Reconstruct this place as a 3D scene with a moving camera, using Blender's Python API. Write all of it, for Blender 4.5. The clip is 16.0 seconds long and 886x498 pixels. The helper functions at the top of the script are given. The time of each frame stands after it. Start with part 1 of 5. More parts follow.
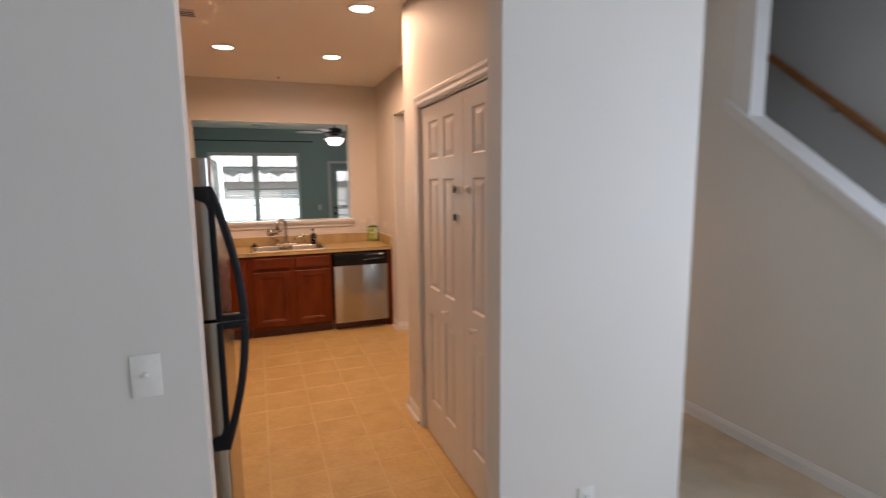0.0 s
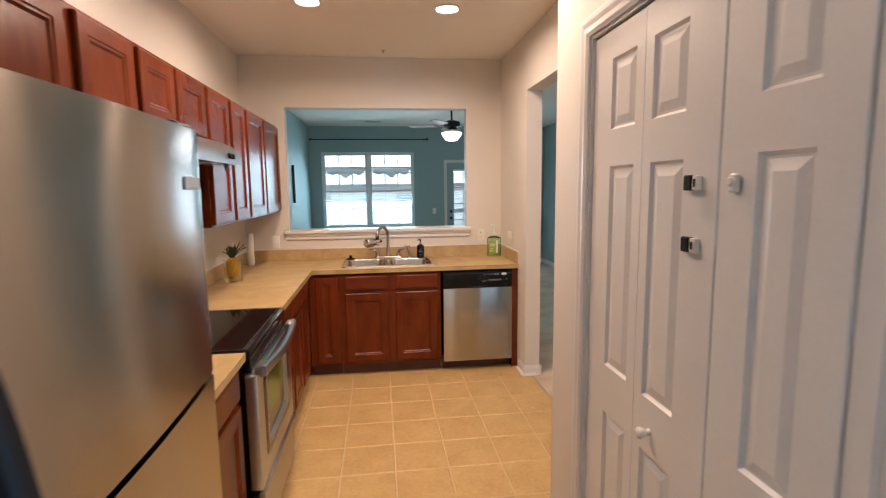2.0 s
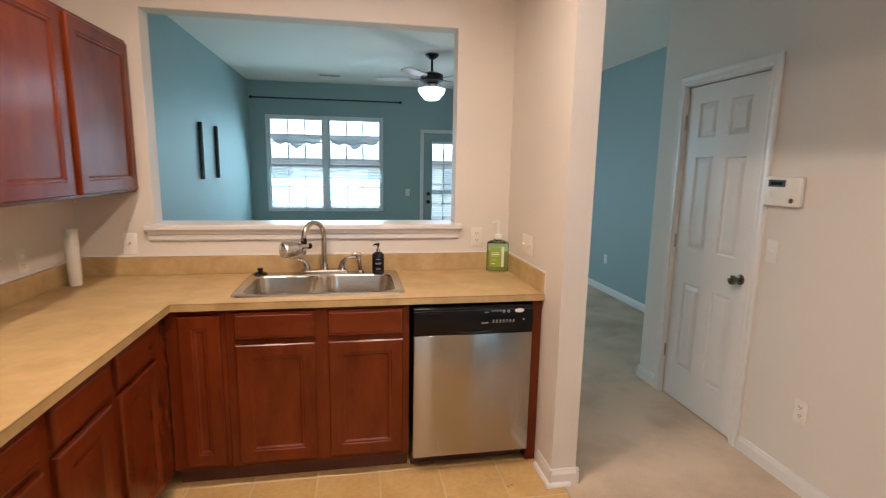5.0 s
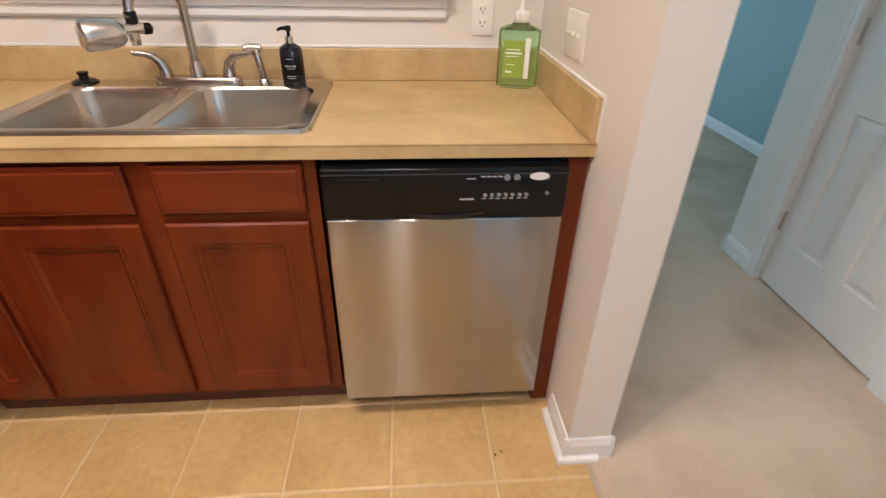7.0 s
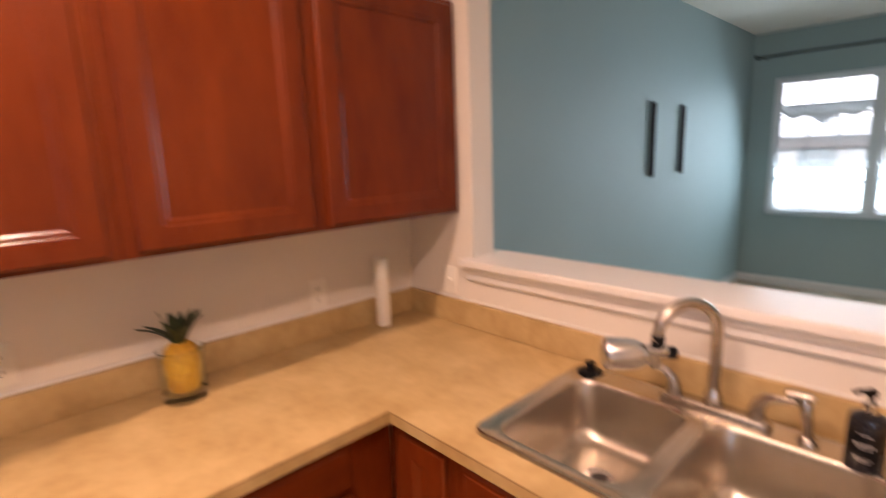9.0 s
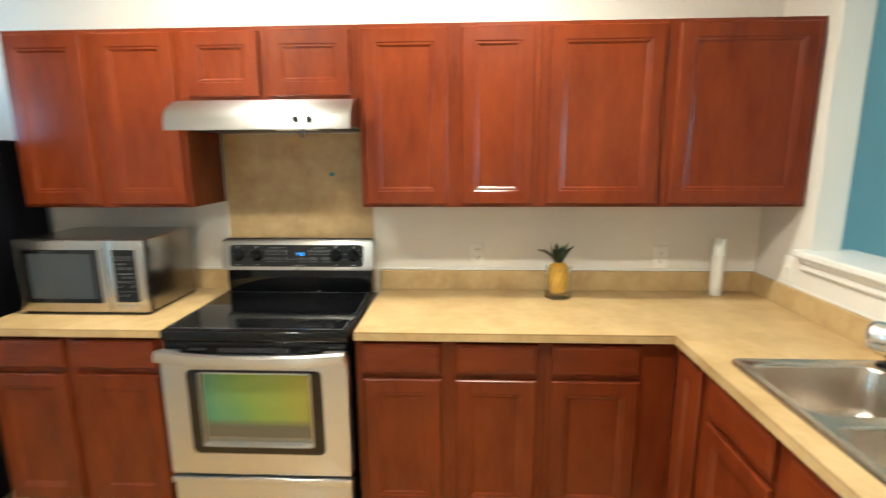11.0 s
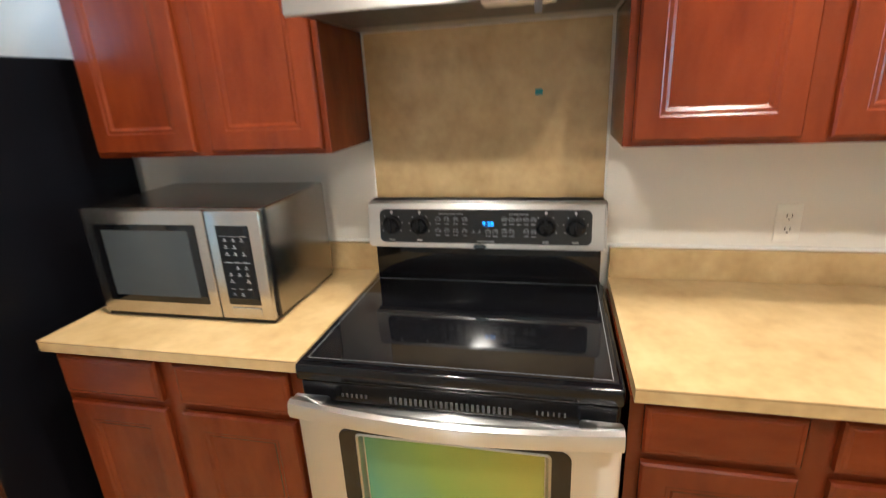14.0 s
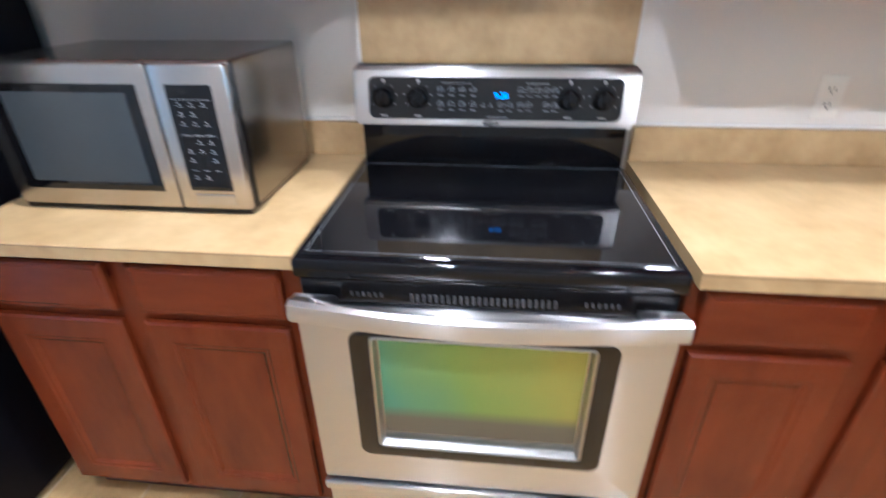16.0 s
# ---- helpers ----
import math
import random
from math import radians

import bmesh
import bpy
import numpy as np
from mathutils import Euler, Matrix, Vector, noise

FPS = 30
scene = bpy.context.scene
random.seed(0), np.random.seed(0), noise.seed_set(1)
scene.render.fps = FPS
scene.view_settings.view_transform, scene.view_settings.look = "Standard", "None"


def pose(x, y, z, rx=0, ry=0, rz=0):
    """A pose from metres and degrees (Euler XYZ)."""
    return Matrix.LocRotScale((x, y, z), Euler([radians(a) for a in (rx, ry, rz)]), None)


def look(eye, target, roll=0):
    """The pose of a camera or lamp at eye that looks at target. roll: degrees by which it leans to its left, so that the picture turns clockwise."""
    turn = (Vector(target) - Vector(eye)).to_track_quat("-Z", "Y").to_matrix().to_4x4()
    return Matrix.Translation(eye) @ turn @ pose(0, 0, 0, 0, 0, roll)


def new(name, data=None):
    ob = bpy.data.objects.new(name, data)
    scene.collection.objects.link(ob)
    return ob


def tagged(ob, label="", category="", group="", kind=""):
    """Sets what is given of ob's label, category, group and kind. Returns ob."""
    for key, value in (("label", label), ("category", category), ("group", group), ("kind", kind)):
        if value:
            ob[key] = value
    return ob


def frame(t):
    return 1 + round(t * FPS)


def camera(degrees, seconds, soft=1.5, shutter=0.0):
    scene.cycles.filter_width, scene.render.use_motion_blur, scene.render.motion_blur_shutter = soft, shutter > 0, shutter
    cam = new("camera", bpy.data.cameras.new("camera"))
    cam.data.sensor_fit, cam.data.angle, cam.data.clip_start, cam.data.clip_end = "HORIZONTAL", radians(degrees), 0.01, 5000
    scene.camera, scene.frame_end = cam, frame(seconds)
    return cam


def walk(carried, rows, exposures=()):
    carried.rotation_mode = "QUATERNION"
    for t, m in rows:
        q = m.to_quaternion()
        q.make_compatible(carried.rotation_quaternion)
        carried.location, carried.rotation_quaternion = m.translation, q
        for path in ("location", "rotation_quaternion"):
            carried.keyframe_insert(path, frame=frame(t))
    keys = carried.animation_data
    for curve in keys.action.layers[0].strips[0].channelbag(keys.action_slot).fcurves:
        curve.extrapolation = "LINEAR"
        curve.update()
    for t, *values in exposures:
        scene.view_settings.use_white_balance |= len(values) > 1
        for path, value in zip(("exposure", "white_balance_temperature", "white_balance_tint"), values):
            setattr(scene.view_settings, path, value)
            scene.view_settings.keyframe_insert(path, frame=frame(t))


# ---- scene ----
cam = camera(83.6, 16.0, soft=1.15, shutter=0.5)
PATH = [
    (0, (0.959, -5.996, 1.612), (1.66, -4.142, 1.346), -0.6),
    (0.5, (1.067, -5.701, 1.581), (1.42, -3.752, 1.303), -1),
    (1, (1.137, -5.368, 1.572), (1.316, -3.398, 1.278), -0.6),
    (1.5, (1.131, -5.02, 1.585), (1.339, -3.05, 1.31), -1.2),
    (2, (1.205, -4.706, 1.574), (1.456, -2.737, 1.326), -0.7),
    (2.5, (1.192, -4.451, 1.57), (1.514, -2.493, 1.318), 0.22),
    (3, (1.21, -4.195, 1.572), (1.536, -2.238, 1.329), 0.3),
    (3.2, (1.213, -4.117, 1.561), (1.516, -2.155, 1.316), 0.55),
    (5.3, (1.485, -2.679, 1.521), (1.842, -0.747, 1.146), 1.3),
    (5.5, (1.507, -2.536, 1.512), (1.864, -0.622, 1.056), 1.7),
    (6, (1.662, -2.198, 1.446), (1.979, -0.346, 0.76), 2.5),
    (6.5, (1.874, -1.919, 1.382), (2.091, -0.174, 0.431), 2.2),
    (7, (1.917, -1.746, 1.313), (2.061, -0.051, 0.261), 1.2),
    (7.5, (1.852, -1.507, 1.397), (1.774, 0.247, 0.439), -1.5),
    (8, (1.722, -1.277, 1.451), (1.305, 0.514, 0.665), -2.9),
    (8.5, (1.637, -1.203, 1.458), (0.703, 0.452, 0.835), -2.3),
    (9, (1.655, -1.374, 1.592), (0.231, -0.021, 1.215), -2.0),
    (9.2, (1.652, -1.399, 1.613), (0.09, -0.177, 1.357), -0.2),
    (11.3, (2.53, -1.46, 1.601), (0.6, -1.831, 1.232), -1.25),
    (11.5, (2.512, -1.491, 1.613), (0.627, -2.064, 1.272), -1.35),
    (12, (2.461, -1.534, 1.626), (0.719, -2.474, 1.344), -0.61),
    (12.5, (2.34, -1.569, 1.657), (0.613, -2.553, 1.433), 0.44),
    (13, (2.072, -1.784, 1.646), (0.237, -2.532, 1.379), 0.47),
    (13.5, (1.835, -1.964, 1.593), (-0.039, -2.529, 1.183), -1.33),
    (14, (1.601, -2.054, 1.535), (-0.247, -2.494, 0.909), -2.94),
    (14.5, (1.495, -2.148, 1.468), (-0.3, -2.373, 0.614), -2.38),
    (15, (1.452, -2.189, 1.403), (-0.243, -2.262, 0.344), -1.57),
    (15.5, (1.442, -2.203, 1.362), (-0.215, -2.229, 0.242), -1.29),
    (16, (1.464, -2.273, 1.396), (-0.277, -2.461, 0.43), -0.61),
]

walk(cam, [(t, look(eye, target, roll)) for t, eye, target, roll in PATH], [
    (0, -1.14, 8200, 40), (0.5, -1.20, 8300, 42), (1.0, -1.06, 8100, 40), (1.5, -0.90, 8400, 36), (2.0, -0.70, 6500, 26), (2.5, -0.70, 5600, 11), (3.2, -0.76, 5650, 11),
    (5.5, -0.50, 6600, 27), (6.0, -0.40, 6900, 31), (6.5, -0.36, 6700, 34), (7.0, -0.32, 5500, 17), (7.5, -0.38, 5150, 11), (8.0, -0.56, 5900, 20), (8.5, -0.66, 6500, 25), (9.0, -0.47, 7400, 44), (11.3, 0.24, 5150, -4), (11.5, 0.24, 5150, -2),
    (12.0, 0.00, 5150, 3), (12.5, -0.34, 5000, 5), (13.0, -0.36, 6050, 8), (13.5, -0.02, 6350, 4), (14.0, 0.17, 5200, 6), (14.5, 0.28, 4330, 9), (15.0, 0.28, 4250, 11), (15.5, 0.29, 4250, 11), (16.0, 0.31, 4380, 11)]
)

# ---------------------------------------------------------------- light and sky
world = bpy.data.worlds.new("sky")
scene.world = world
world.use_nodes = True
wn = world.node_tree
sky = wn.nodes.new("ShaderNodeTexSky")
sky.sky_type, sky.sun_disc = "NISHITA", False
sky.sun_elevation, sky.sun_rotation = radians(38), radians(200)
sky.air_density, sky.dust_density = 1.0, 3.0
wn.links.new(sky.outputs["Color"], wn.nodes["Background"].inputs["Color"])
wn.nodes["Background"].inputs["Strength"].default_value = 0.15

sun = new("sun", bpy.data.lights.new("sun", "SUN"))
sun.data.energy, sun.data.angle, sun.data.color = 4.0, radians(2), (0.52, 0.93, 1.0)
sun.matrix_world = look((-4, -10, 14), (1.5, 6, 0))


def area(name, m, sx, sy, watts, color, shape="RECTANGLE", spread=180):
    lamp = new(name, bpy.data.lights.new(name, "AREA"))
    lamp.data.shape, lamp.data.size, lamp.data.size_y = shape, sx, sy
    lamp.data.energy, lamp.data.color, lamp.data.spread = watts, color, radians(spread)
    lamp.matrix_world = m
    return lamp


WARM = (1.0, 0.80, 0.58)
COOL = (0.64, 0.89, 1.0)
# ceiling cans of the kitchen
CANS = ((0.79, -1.32), (1.69, -1.27), (0.79, -2.60), (1.69, -2.60))
for cx, cy in CANS:
    area("can_lamp", pose(cx, cy, 2.735), 0.13, 0.13, 26, WARM, "DISK", 168)
# daylight in the window openings: living room window, patio door, dining room window
area("window_daylight", look((1.02, 5.10, 1.51), (1.02, 0, -0.8)), 1.7, 1.4, 60, (0.50, 0.90, 1.0), spread=150)
area("patio_daylight", look((3.05, 5.10, 1.10), (3.05, 0, 1.0)), 0.6, 1.7, 16, COOL)
area("dining_daylight", look((4.55, -6.55, 1.45), (0, -6.4, 1.2)), 1.7, 1.5, 205, (0.44, 0.74, 1.0))
fan_bulb = new("fan_bulb", bpy.data.lights.new("fan_bulb", "POINT"))
fan_bulb.data.energy, fan_bulb.data.color, fan_bulb.data.shadow_soft_size = 14, (0.74, 0.94, 1.0), 0.06
fan_bulb.location = (2.31, 2.77, 2.19)

# ---------------------------------------------------------------- materials


def mat(name, base, rough=0.5, metal=0.0, var=0.12, scale=6.0, fine=60.0, bump=0.0, dist=0.002,
        stretch=(1, 1, 1), dark=None, spec=0.5, coat=0.0, rvar=0.1, lo_pos=0.34, hi_pos=0.66, brushed=0.0, streak=0.0, grain=0.45):
    """Principled surface with two scales of variation in colour and gloss, and fine relief."""
    m = bpy.data.materials.new(name)
    m.use_nodes = True
    t = m.node_tree
    p = t.nodes["Principled BSDF"]
    tc = t.nodes.new("ShaderNodeTexCoord")
    oi = t.nodes.new("ShaderNodeObjectInfo")
    off = t.nodes.new("ShaderNodeVectorMath")
    off.operation = "ADD"
    mul = t.nodes.new("ShaderNodeVectorMath")
    mul.operation = "SCALE"
    mul.inputs[0].default_value = (7, 5, 3)
    t.links.new(oi.outputs["Random"], mul.inputs["Scale"])
    t.links.new(tc.outputs["Object"], off.inputs[0])
    t.links.new(mul.outputs[0], off.inputs[1])
    mp = t.nodes.new("ShaderNodeMapping")
    mp.inputs["Scale"].default_value = stretch
    t.links.new(off.outputs[0], mp.inputs["Vector"])

    def noise_tex(s, d):
        n = t.nodes.new("ShaderNodeTexNoise")
        n.inputs["Scale"].default_value, n.inputs["Detail"].default_value = s, d
        t.links.new(mp.outputs[0], n.inputs["Vector"])
        return n
    big, small = noise_tex(scale, 3), noise_tex(fine, 4)
    mixf = t.nodes.new("ShaderNodeMath")
    mixf.operation = "MULTIPLY_ADD"
    mixf.inputs[1].default_value = 1.0 - grain
    half = t.nodes.new("ShaderNodeMath")
    half.operation = "MULTIPLY"
    half.inputs[1].default_value = grain
    t.links.new(small.outputs["Fac"], half.inputs[0])
    t.links.new(big.outputs["Fac"], mixf.inputs[0])
    t.links.new(half.outputs[0], mixf.inputs[2])
    ramp = t.nodes.new("ShaderNodeValToRGB")
    lo = dark if dark else tuple(c * (1 - var) for c in base)
    hi = tuple(min(1, c * (1 + var)) for c in base) if not dark else base
    ramp.color_ramp.elements[0].position, ramp.color_ramp.elements[1].position = lo_pos, hi_pos
    ramp.color_ramp.elements[0].color, ramp.color_ramp.elements[1].color = (*lo, 1), (*hi, 1)
    t.links.new(mixf.outputs[0], ramp.inputs["Fac"])
    t.links.new(ramp.outputs["Color"], p.inputs["Base Color"])
    p.inputs["Metallic"].default_value = metal
    p.inputs["Specular IOR Level"].default_value = spec
    p.inputs["Coat Weight"].default_value = coat
    rr = t.nodes.new("ShaderNodeMapRange")
    rr.inputs["From Min"].default_value, rr.inputs["From Max"].default_value = 0.3, 0.7
    rr.inputs["To Min"].default_value, rr.inputs["To Max"].default_value = max(0.02, rough * (1 - rvar)), min(1, rough * (1 + rvar))
    t.links.new(small.outputs["Fac"], rr.inputs["Value"])
    t.links.new(rr.outputs["Result"], p.inputs["Roughness"])
    if brushed:
        # fine horizontal brushing draws highlights out upright
        p.inputs["Anisotropic"].default_value = brushed
        tan = t.nodes.new("ShaderNodeCombineXYZ")
        tan.inputs["Z"].default_value = 1.0
        t.links.new(tan.outputs[0], p.inputs["Tangent"])
        if streak:
            g, mx = t.nodes.new("ShaderNodeBsdfAnisotropic"), t.nodes.new("ShaderNodeMixShader")
            g.inputs["Roughness"].default_value, g.inputs["Anisotropy"].default_value = 0.26, -0.82
            g.inputs["Color"].default_value = (*base, 1)
            t.links.new(tan.outputs[0], g.inputs["Tangent"])
            mx.inputs["Fac"].default_value = streak
            t.links.new(p.outputs["BSDF"], mx.inputs[1])
            t.links.new(g.outputs["BSDF"], mx.inputs[2])
            t.links.new(mx.outputs[0], t.nodes["Material Output"].inputs["Surface"])
    if bump:
        b = t.nodes.new("ShaderNodeBump")
        b.inputs["Strength"].default_value, b.inputs["Distance"].default_value = bump, dist
        t.links.new(mixf.outputs[0], b.inputs["Height"])
        t.links.new(b.outputs["Normal"], p.inputs["Normal"])
    return m


def glow(name, color, strength):
    m = bpy.data.materials.new(name)
    m.use_nodes = True
    p = m.node_tree.nodes["Principled BSDF"]
    p.inputs["Base Color"].default_value = (*color, 1)
    p.inputs["Emission Color"].default_value, p.inputs["Emission Strength"].default_value = (*color, 1), strength
    return m


def glass(name, color=(1, 1, 1), rough=0.0, ior=1.45):
    m = bpy.data.materials.new(name)
    m.use_nodes = True
    p = m.node_tree.nodes["Principled BSDF"]
    p.inputs["Base Color"].default_value = (*color, 1)
    p.inputs["Transmission Weight"].default_value = 1.0
    p.inputs["Roughness"].default_value, p.inputs["IOR"].default_value = rough, ior
    return m


PAINT = mat("warm_white_paint", (0.70, 0.665, 0.605), 0.62, var=0.025, scale=1.2, fine=220, bump=0.12, dist=0.0012)
CEIL = mat("ceiling_paint", (0.88, 0.84, 0.77), 0.8, var=0.03, scale=1.0, fine=150, bump=0.25, dist=0.002)
BLUE = mat("blue_grey_paint", (0.29, 0.41, 0.415), 0.6, var=0.03, scale=1.0, fine=200, bump=0.1, dist=0.001)
GREY = mat("pale_grey_paint", (0.62, 0.62, 0.61), 0.62, var=0.03, scale=1.0, fine=220, bump=0.12, dist=0.001)
TRIM = mat("white_semi_gloss", (0.735, 0.725, 0.70), 0.32, var=0.03, scale=3, fine=90, bump=0.04, dist=0.0006)
CHERRY = mat("cherry_wood", (0.178, 0.0320, 0.0064), 0.26, dark=(0.106, 0.0168, 0.0040), scale=6.0, fine=24, stretch=(1.6, 1.6, 0.5), grain=0.16, rvar=0.05, spec=0.30, lo_pos=0.28, hi_pos=0.74)
CHERRY_H = mat("cherry_wood_cross", (0.178, 0.0320, 0.0064), 0.26, dark=(0.106, 0.0168, 0.0040), scale=6.0, fine=24, stretch=(0.5, 1.6, 1.6), grain=0.16, rvar=0.05, spec=0.30, lo_pos=0.28, hi_pos=0.74)
KICK = mat("dark_kick_board", (0.10, 0.03, 0.018), 0.5, var=0.25, scale=5, fine=40)
LAMINATE = mat("tan_laminate", (0.55, 0.400, 0.195), 0.34, dark=(0.39, 0.262, 0.110), scale=8, fine=34, grain=0.3, lo_pos=0.32, hi_pos=0.66)
STEEL = mat("brushed_steel", (0.58, 0.575, 0.565), 0.32, metal=1.0, var=0.008, scale=2, fine=22, stretch=(0.3, 0.3, 40), rvar=0.02, brushed=0.8, streak=0.25)
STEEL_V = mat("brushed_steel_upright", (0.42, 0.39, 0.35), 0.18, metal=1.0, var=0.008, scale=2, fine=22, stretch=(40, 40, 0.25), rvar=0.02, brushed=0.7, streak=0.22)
STEEL_M = mat("satin_microwave_steel", (0.50, 0.475, 0.445), 0.27, metal=1.0, var=0.015, scale=3, fine=30, rvar=0.0)
STEEL_D = mat("dark_smoked_steel", (0.34, 0.315, 0.28), 0.21, metal=1.0, var=0.01, scale=2, fine=30, rvar=0.0)
SINK = mat("sink_steel", (0.60, 0.55, 0.475), 0.26, metal=1.0, var=0.02, scale=3, fine=30, rvar=0.03)
NICKEL = mat("brushed_nickel", (0.52, 0.47, 0.41), 0.25, metal=1.0, var=0.05, scale=8, fine=120)
CHROME = mat("chrome", (0.75, 0.75, 0.75), 0.08, metal=1.0, var=0.03, scale=8, fine=90)
BLACK = mat("black_enamel", (0.005, 0.005, 0.006), 0.22, var=0.2, scale=4, fine=200, spec=0.28)
GLOSSENAMEL = mat("glossy_black_enamel", (0.004, 0.004, 0.005), 0.08, var=0.15, scale=4, fine=120, rvar=0.0, spec=0.32)
BLACKTEX = mat("black_textured_sheet", (0.0035, 0.0035, 0.005), 0.45, var=0.2, scale=4, fine=380, bump=0.12, dist=0.0004, spec=0.12)
MATTEBLACK = mat("matte_black_plastic", (0.007, 0.007, 0.008), 0.55, var=0.2, scale=8, fine=200, spec=0.25)
GLOSSBLACK = mat("black_glass", (0.004, 0.004, 0.005), 0.05, var=0.1, scale=4, fine=50)
PLASTIC = mat("white_plastic", (0.78, 0.76, 0.70), 0.4, var=0.03, scale=10, fine=80)
DARKGREY = mat("dark_grey_plastic", (0.06, 0.06, 0.065), 0.45, var=0.15, scale=10, fine=90)
TILE = mat("beige_ceramic", (0.60, 0.412, 0.178), 0.36, dark=(0.47, 0.300, 0.112), scale=6, fine=45, bump=0.05, dist=0.0008)
GROUT = mat("grout", (0.61, 0.46, 0.265), 0.85, var=0.12, scale=6, fine=120, bump=0.2, dist=0.001)
CARPET = mat("beige_carpet", (0.62, 0.505, 0.385), 0.95, dark=(0.46, 0.365, 0.27), scale=2.8, fine=200, bump=0.4, dist=0.004, spec=0.1, lo_pos=0.37, hi_pos=0.57, grain=0.26)
CAN_GLOW = glow("can_glow", (1.0, 0.86, 0.68), 30)
GLOBE = glow("fan_globe_glass", (0.93, 0.97, 1.0), 5)
PANE = glass("window_glass", (0.97, 0.99, 1.0))

# ---------------------------------------------------------------- modelling helpers


def box(bm, x0, x1, y0, y1, z0, z1, b=0.0, seg=2):
    r = bmesh.ops.create_cube(bm, size=1.0)
    for v in r["verts"]:
        v.co = Vector((x0 + (v.co.x + 0.5) * (x1 - x0), y0 + (v.co.y + 0.5) * (y1 - y0), z0 + (v.co.z + 0.5) * (z1 - z0)))
    if b:
        es = list({e for v in r["verts"] for e in v.link_edges})
        bmesh.ops.bevel(bm, geom=es, offset=b, segments=seg, affect="EDGES", profile=0.5)
    return bm


def B(*dims, b=0.0, seg=2):
    return box(bmesh.new(), *dims, b=b, seg=seg)


def quad(bm, pts):
    return bm.faces.new([bm.verts.new(p) for p in pts])


def slab(bm, x0, x1, z0, z1, yf, th, cols, rows, prof, e=0.003):
    """A door leaf whose front (towards -y) carries moulded panels: prof gives (inset, depth) steps from each panel's rim."""
    a0, a1, c0, c1 = x0 + e, x1 - e, z0 + e, z1 - e
    xs = sorted({a0, a1, *[v for c in cols for v in c]})
    zs = sorted({c0, c1, *[v for r in rows for v in r]})
    for i in range(len(xs) - 1):
        for j in range(len(zs) - 1):
            xa, xb, za, zb = xs[i], xs[i + 1], zs[j], zs[j + 1]
            if (xa, xb) in cols and (za, zb) in rows:
                last = (0, 0)
                for ins, dep in prof:
                    o, d = last
                    A = [(xa + o, yf + d, za + o), (xb - o, yf + d, za + o), (xb - o, yf + d, zb - o), (xa + o, yf + d, zb - o)]
                    C = [(xa + ins, yf + dep, za + ins), (xb - ins, yf + dep, za + ins), (xb - ins, yf + dep, zb - ins), (xa + ins, yf + dep, zb - ins)]
                    for k in range(4):
                        quad(bm, [A[k], A[(k + 1) % 4], C[(k + 1) % 4], C[k]])
                    last = (ins, dep)
                quad(bm, C)
            else:
                quad(bm, [(xa, yf, za), (xb, yf, za), (xb, yf, zb), (xa, yf, zb)])
    F = [(a0, yf, c0), (a1, yf, c0), (a1, yf, c1), (a0, yf, c1)]
    M = [(x0, yf + e, z0), (x1, yf + e, z0), (x1, yf + e, z1), (x0, yf + e, z1)]
    K = [(x, yf + th, z) for x, _, z in M]
    for P, Q in ((F, M), (M, K)):
        for k in range(4):
            quad(bm, [P[k], P[(k + 1) % 4], Q[(k + 1) % 4], Q[k]])
    quad(bm, K)
    return bm


def tube(bm, pts, r, n=12, closed=True):
    """A round bar along the points; r is one radius or one for each point."""
    pts = [Vector(p) for p in pts]
    rs = r if isinstance(r, (list, tuple)) else [r] * len(pts)
    rings, up = [], None
    for i, p in enumerate(pts):
        d = (pts[min(i + 1, len(pts) - 1)] - pts[max(i - 1, 0)]).normalized()
        if up is None:
            up = Vector((0, 0, 1)) if abs(d.z) < 0.9 else Vector((1, 0, 0))
        s = d.cross(up).normalized()
        up = s.cross(d).normalized()
        rings.append([bm.verts.new(p + rs[i] * (math.cos(2 * math.pi * k / n) * s + math.sin(2 * math.pi * k / n) * up)) for k in range(n)])
    for a, c in zip(rings, rings[1:]):
        for k in range(n):
            bm.faces.new((a[k], a[(k + 1) % n], c[(k + 1) % n], c[k]))
    if closed:
        bm.faces.new(rings[0][::-1])
        bm.faces.new(rings[-1])
    return bm


def lathe(bm, prof, cx=0.0, cy=0.0, n=28, axis="z"):
    """Turns a profile of (radius, height) round an upright axis, or round y with axis='y'."""
    def at(r, h, k):
        c, s = r * math.cos(2 * math.pi * k / n), r * math.sin(2 * math.pi * k / n)
        return (cx + c, cy + s, h) if axis == "z" else (cx + c, h, cy + s)
    rings = [[bm.verts.new(at(max(r, 1e-5), h, k)) for k in range(n)] for r, h in prof]
    for a, c in zip(rings, rings[1:]):
        for k in range(n):
            bm.faces.new((a[k], a[(k + 1) % n], c[(k + 1) % n], c[k]))
    for ring in (rings[0], rings[-1]):
        bm.faces.new(ring)
    return bm


def extrude_poly(bm, pts, x0, x1):
    """A prism along x with the outline pts of (y, z)."""
    a = [bm.verts.new((x0, y, z)) for y, z in pts]
    c = [bm.verts.new((x1, y, z)) for y, z in pts]
    n = len(pts)
    for k in range(n):
        bm.faces.new((a[k], a[(k + 1) % n], c[(k + 1) % n], c[k]))
    bm.faces.new(a[::-1])
    bm.faces.new(c)
    return bm


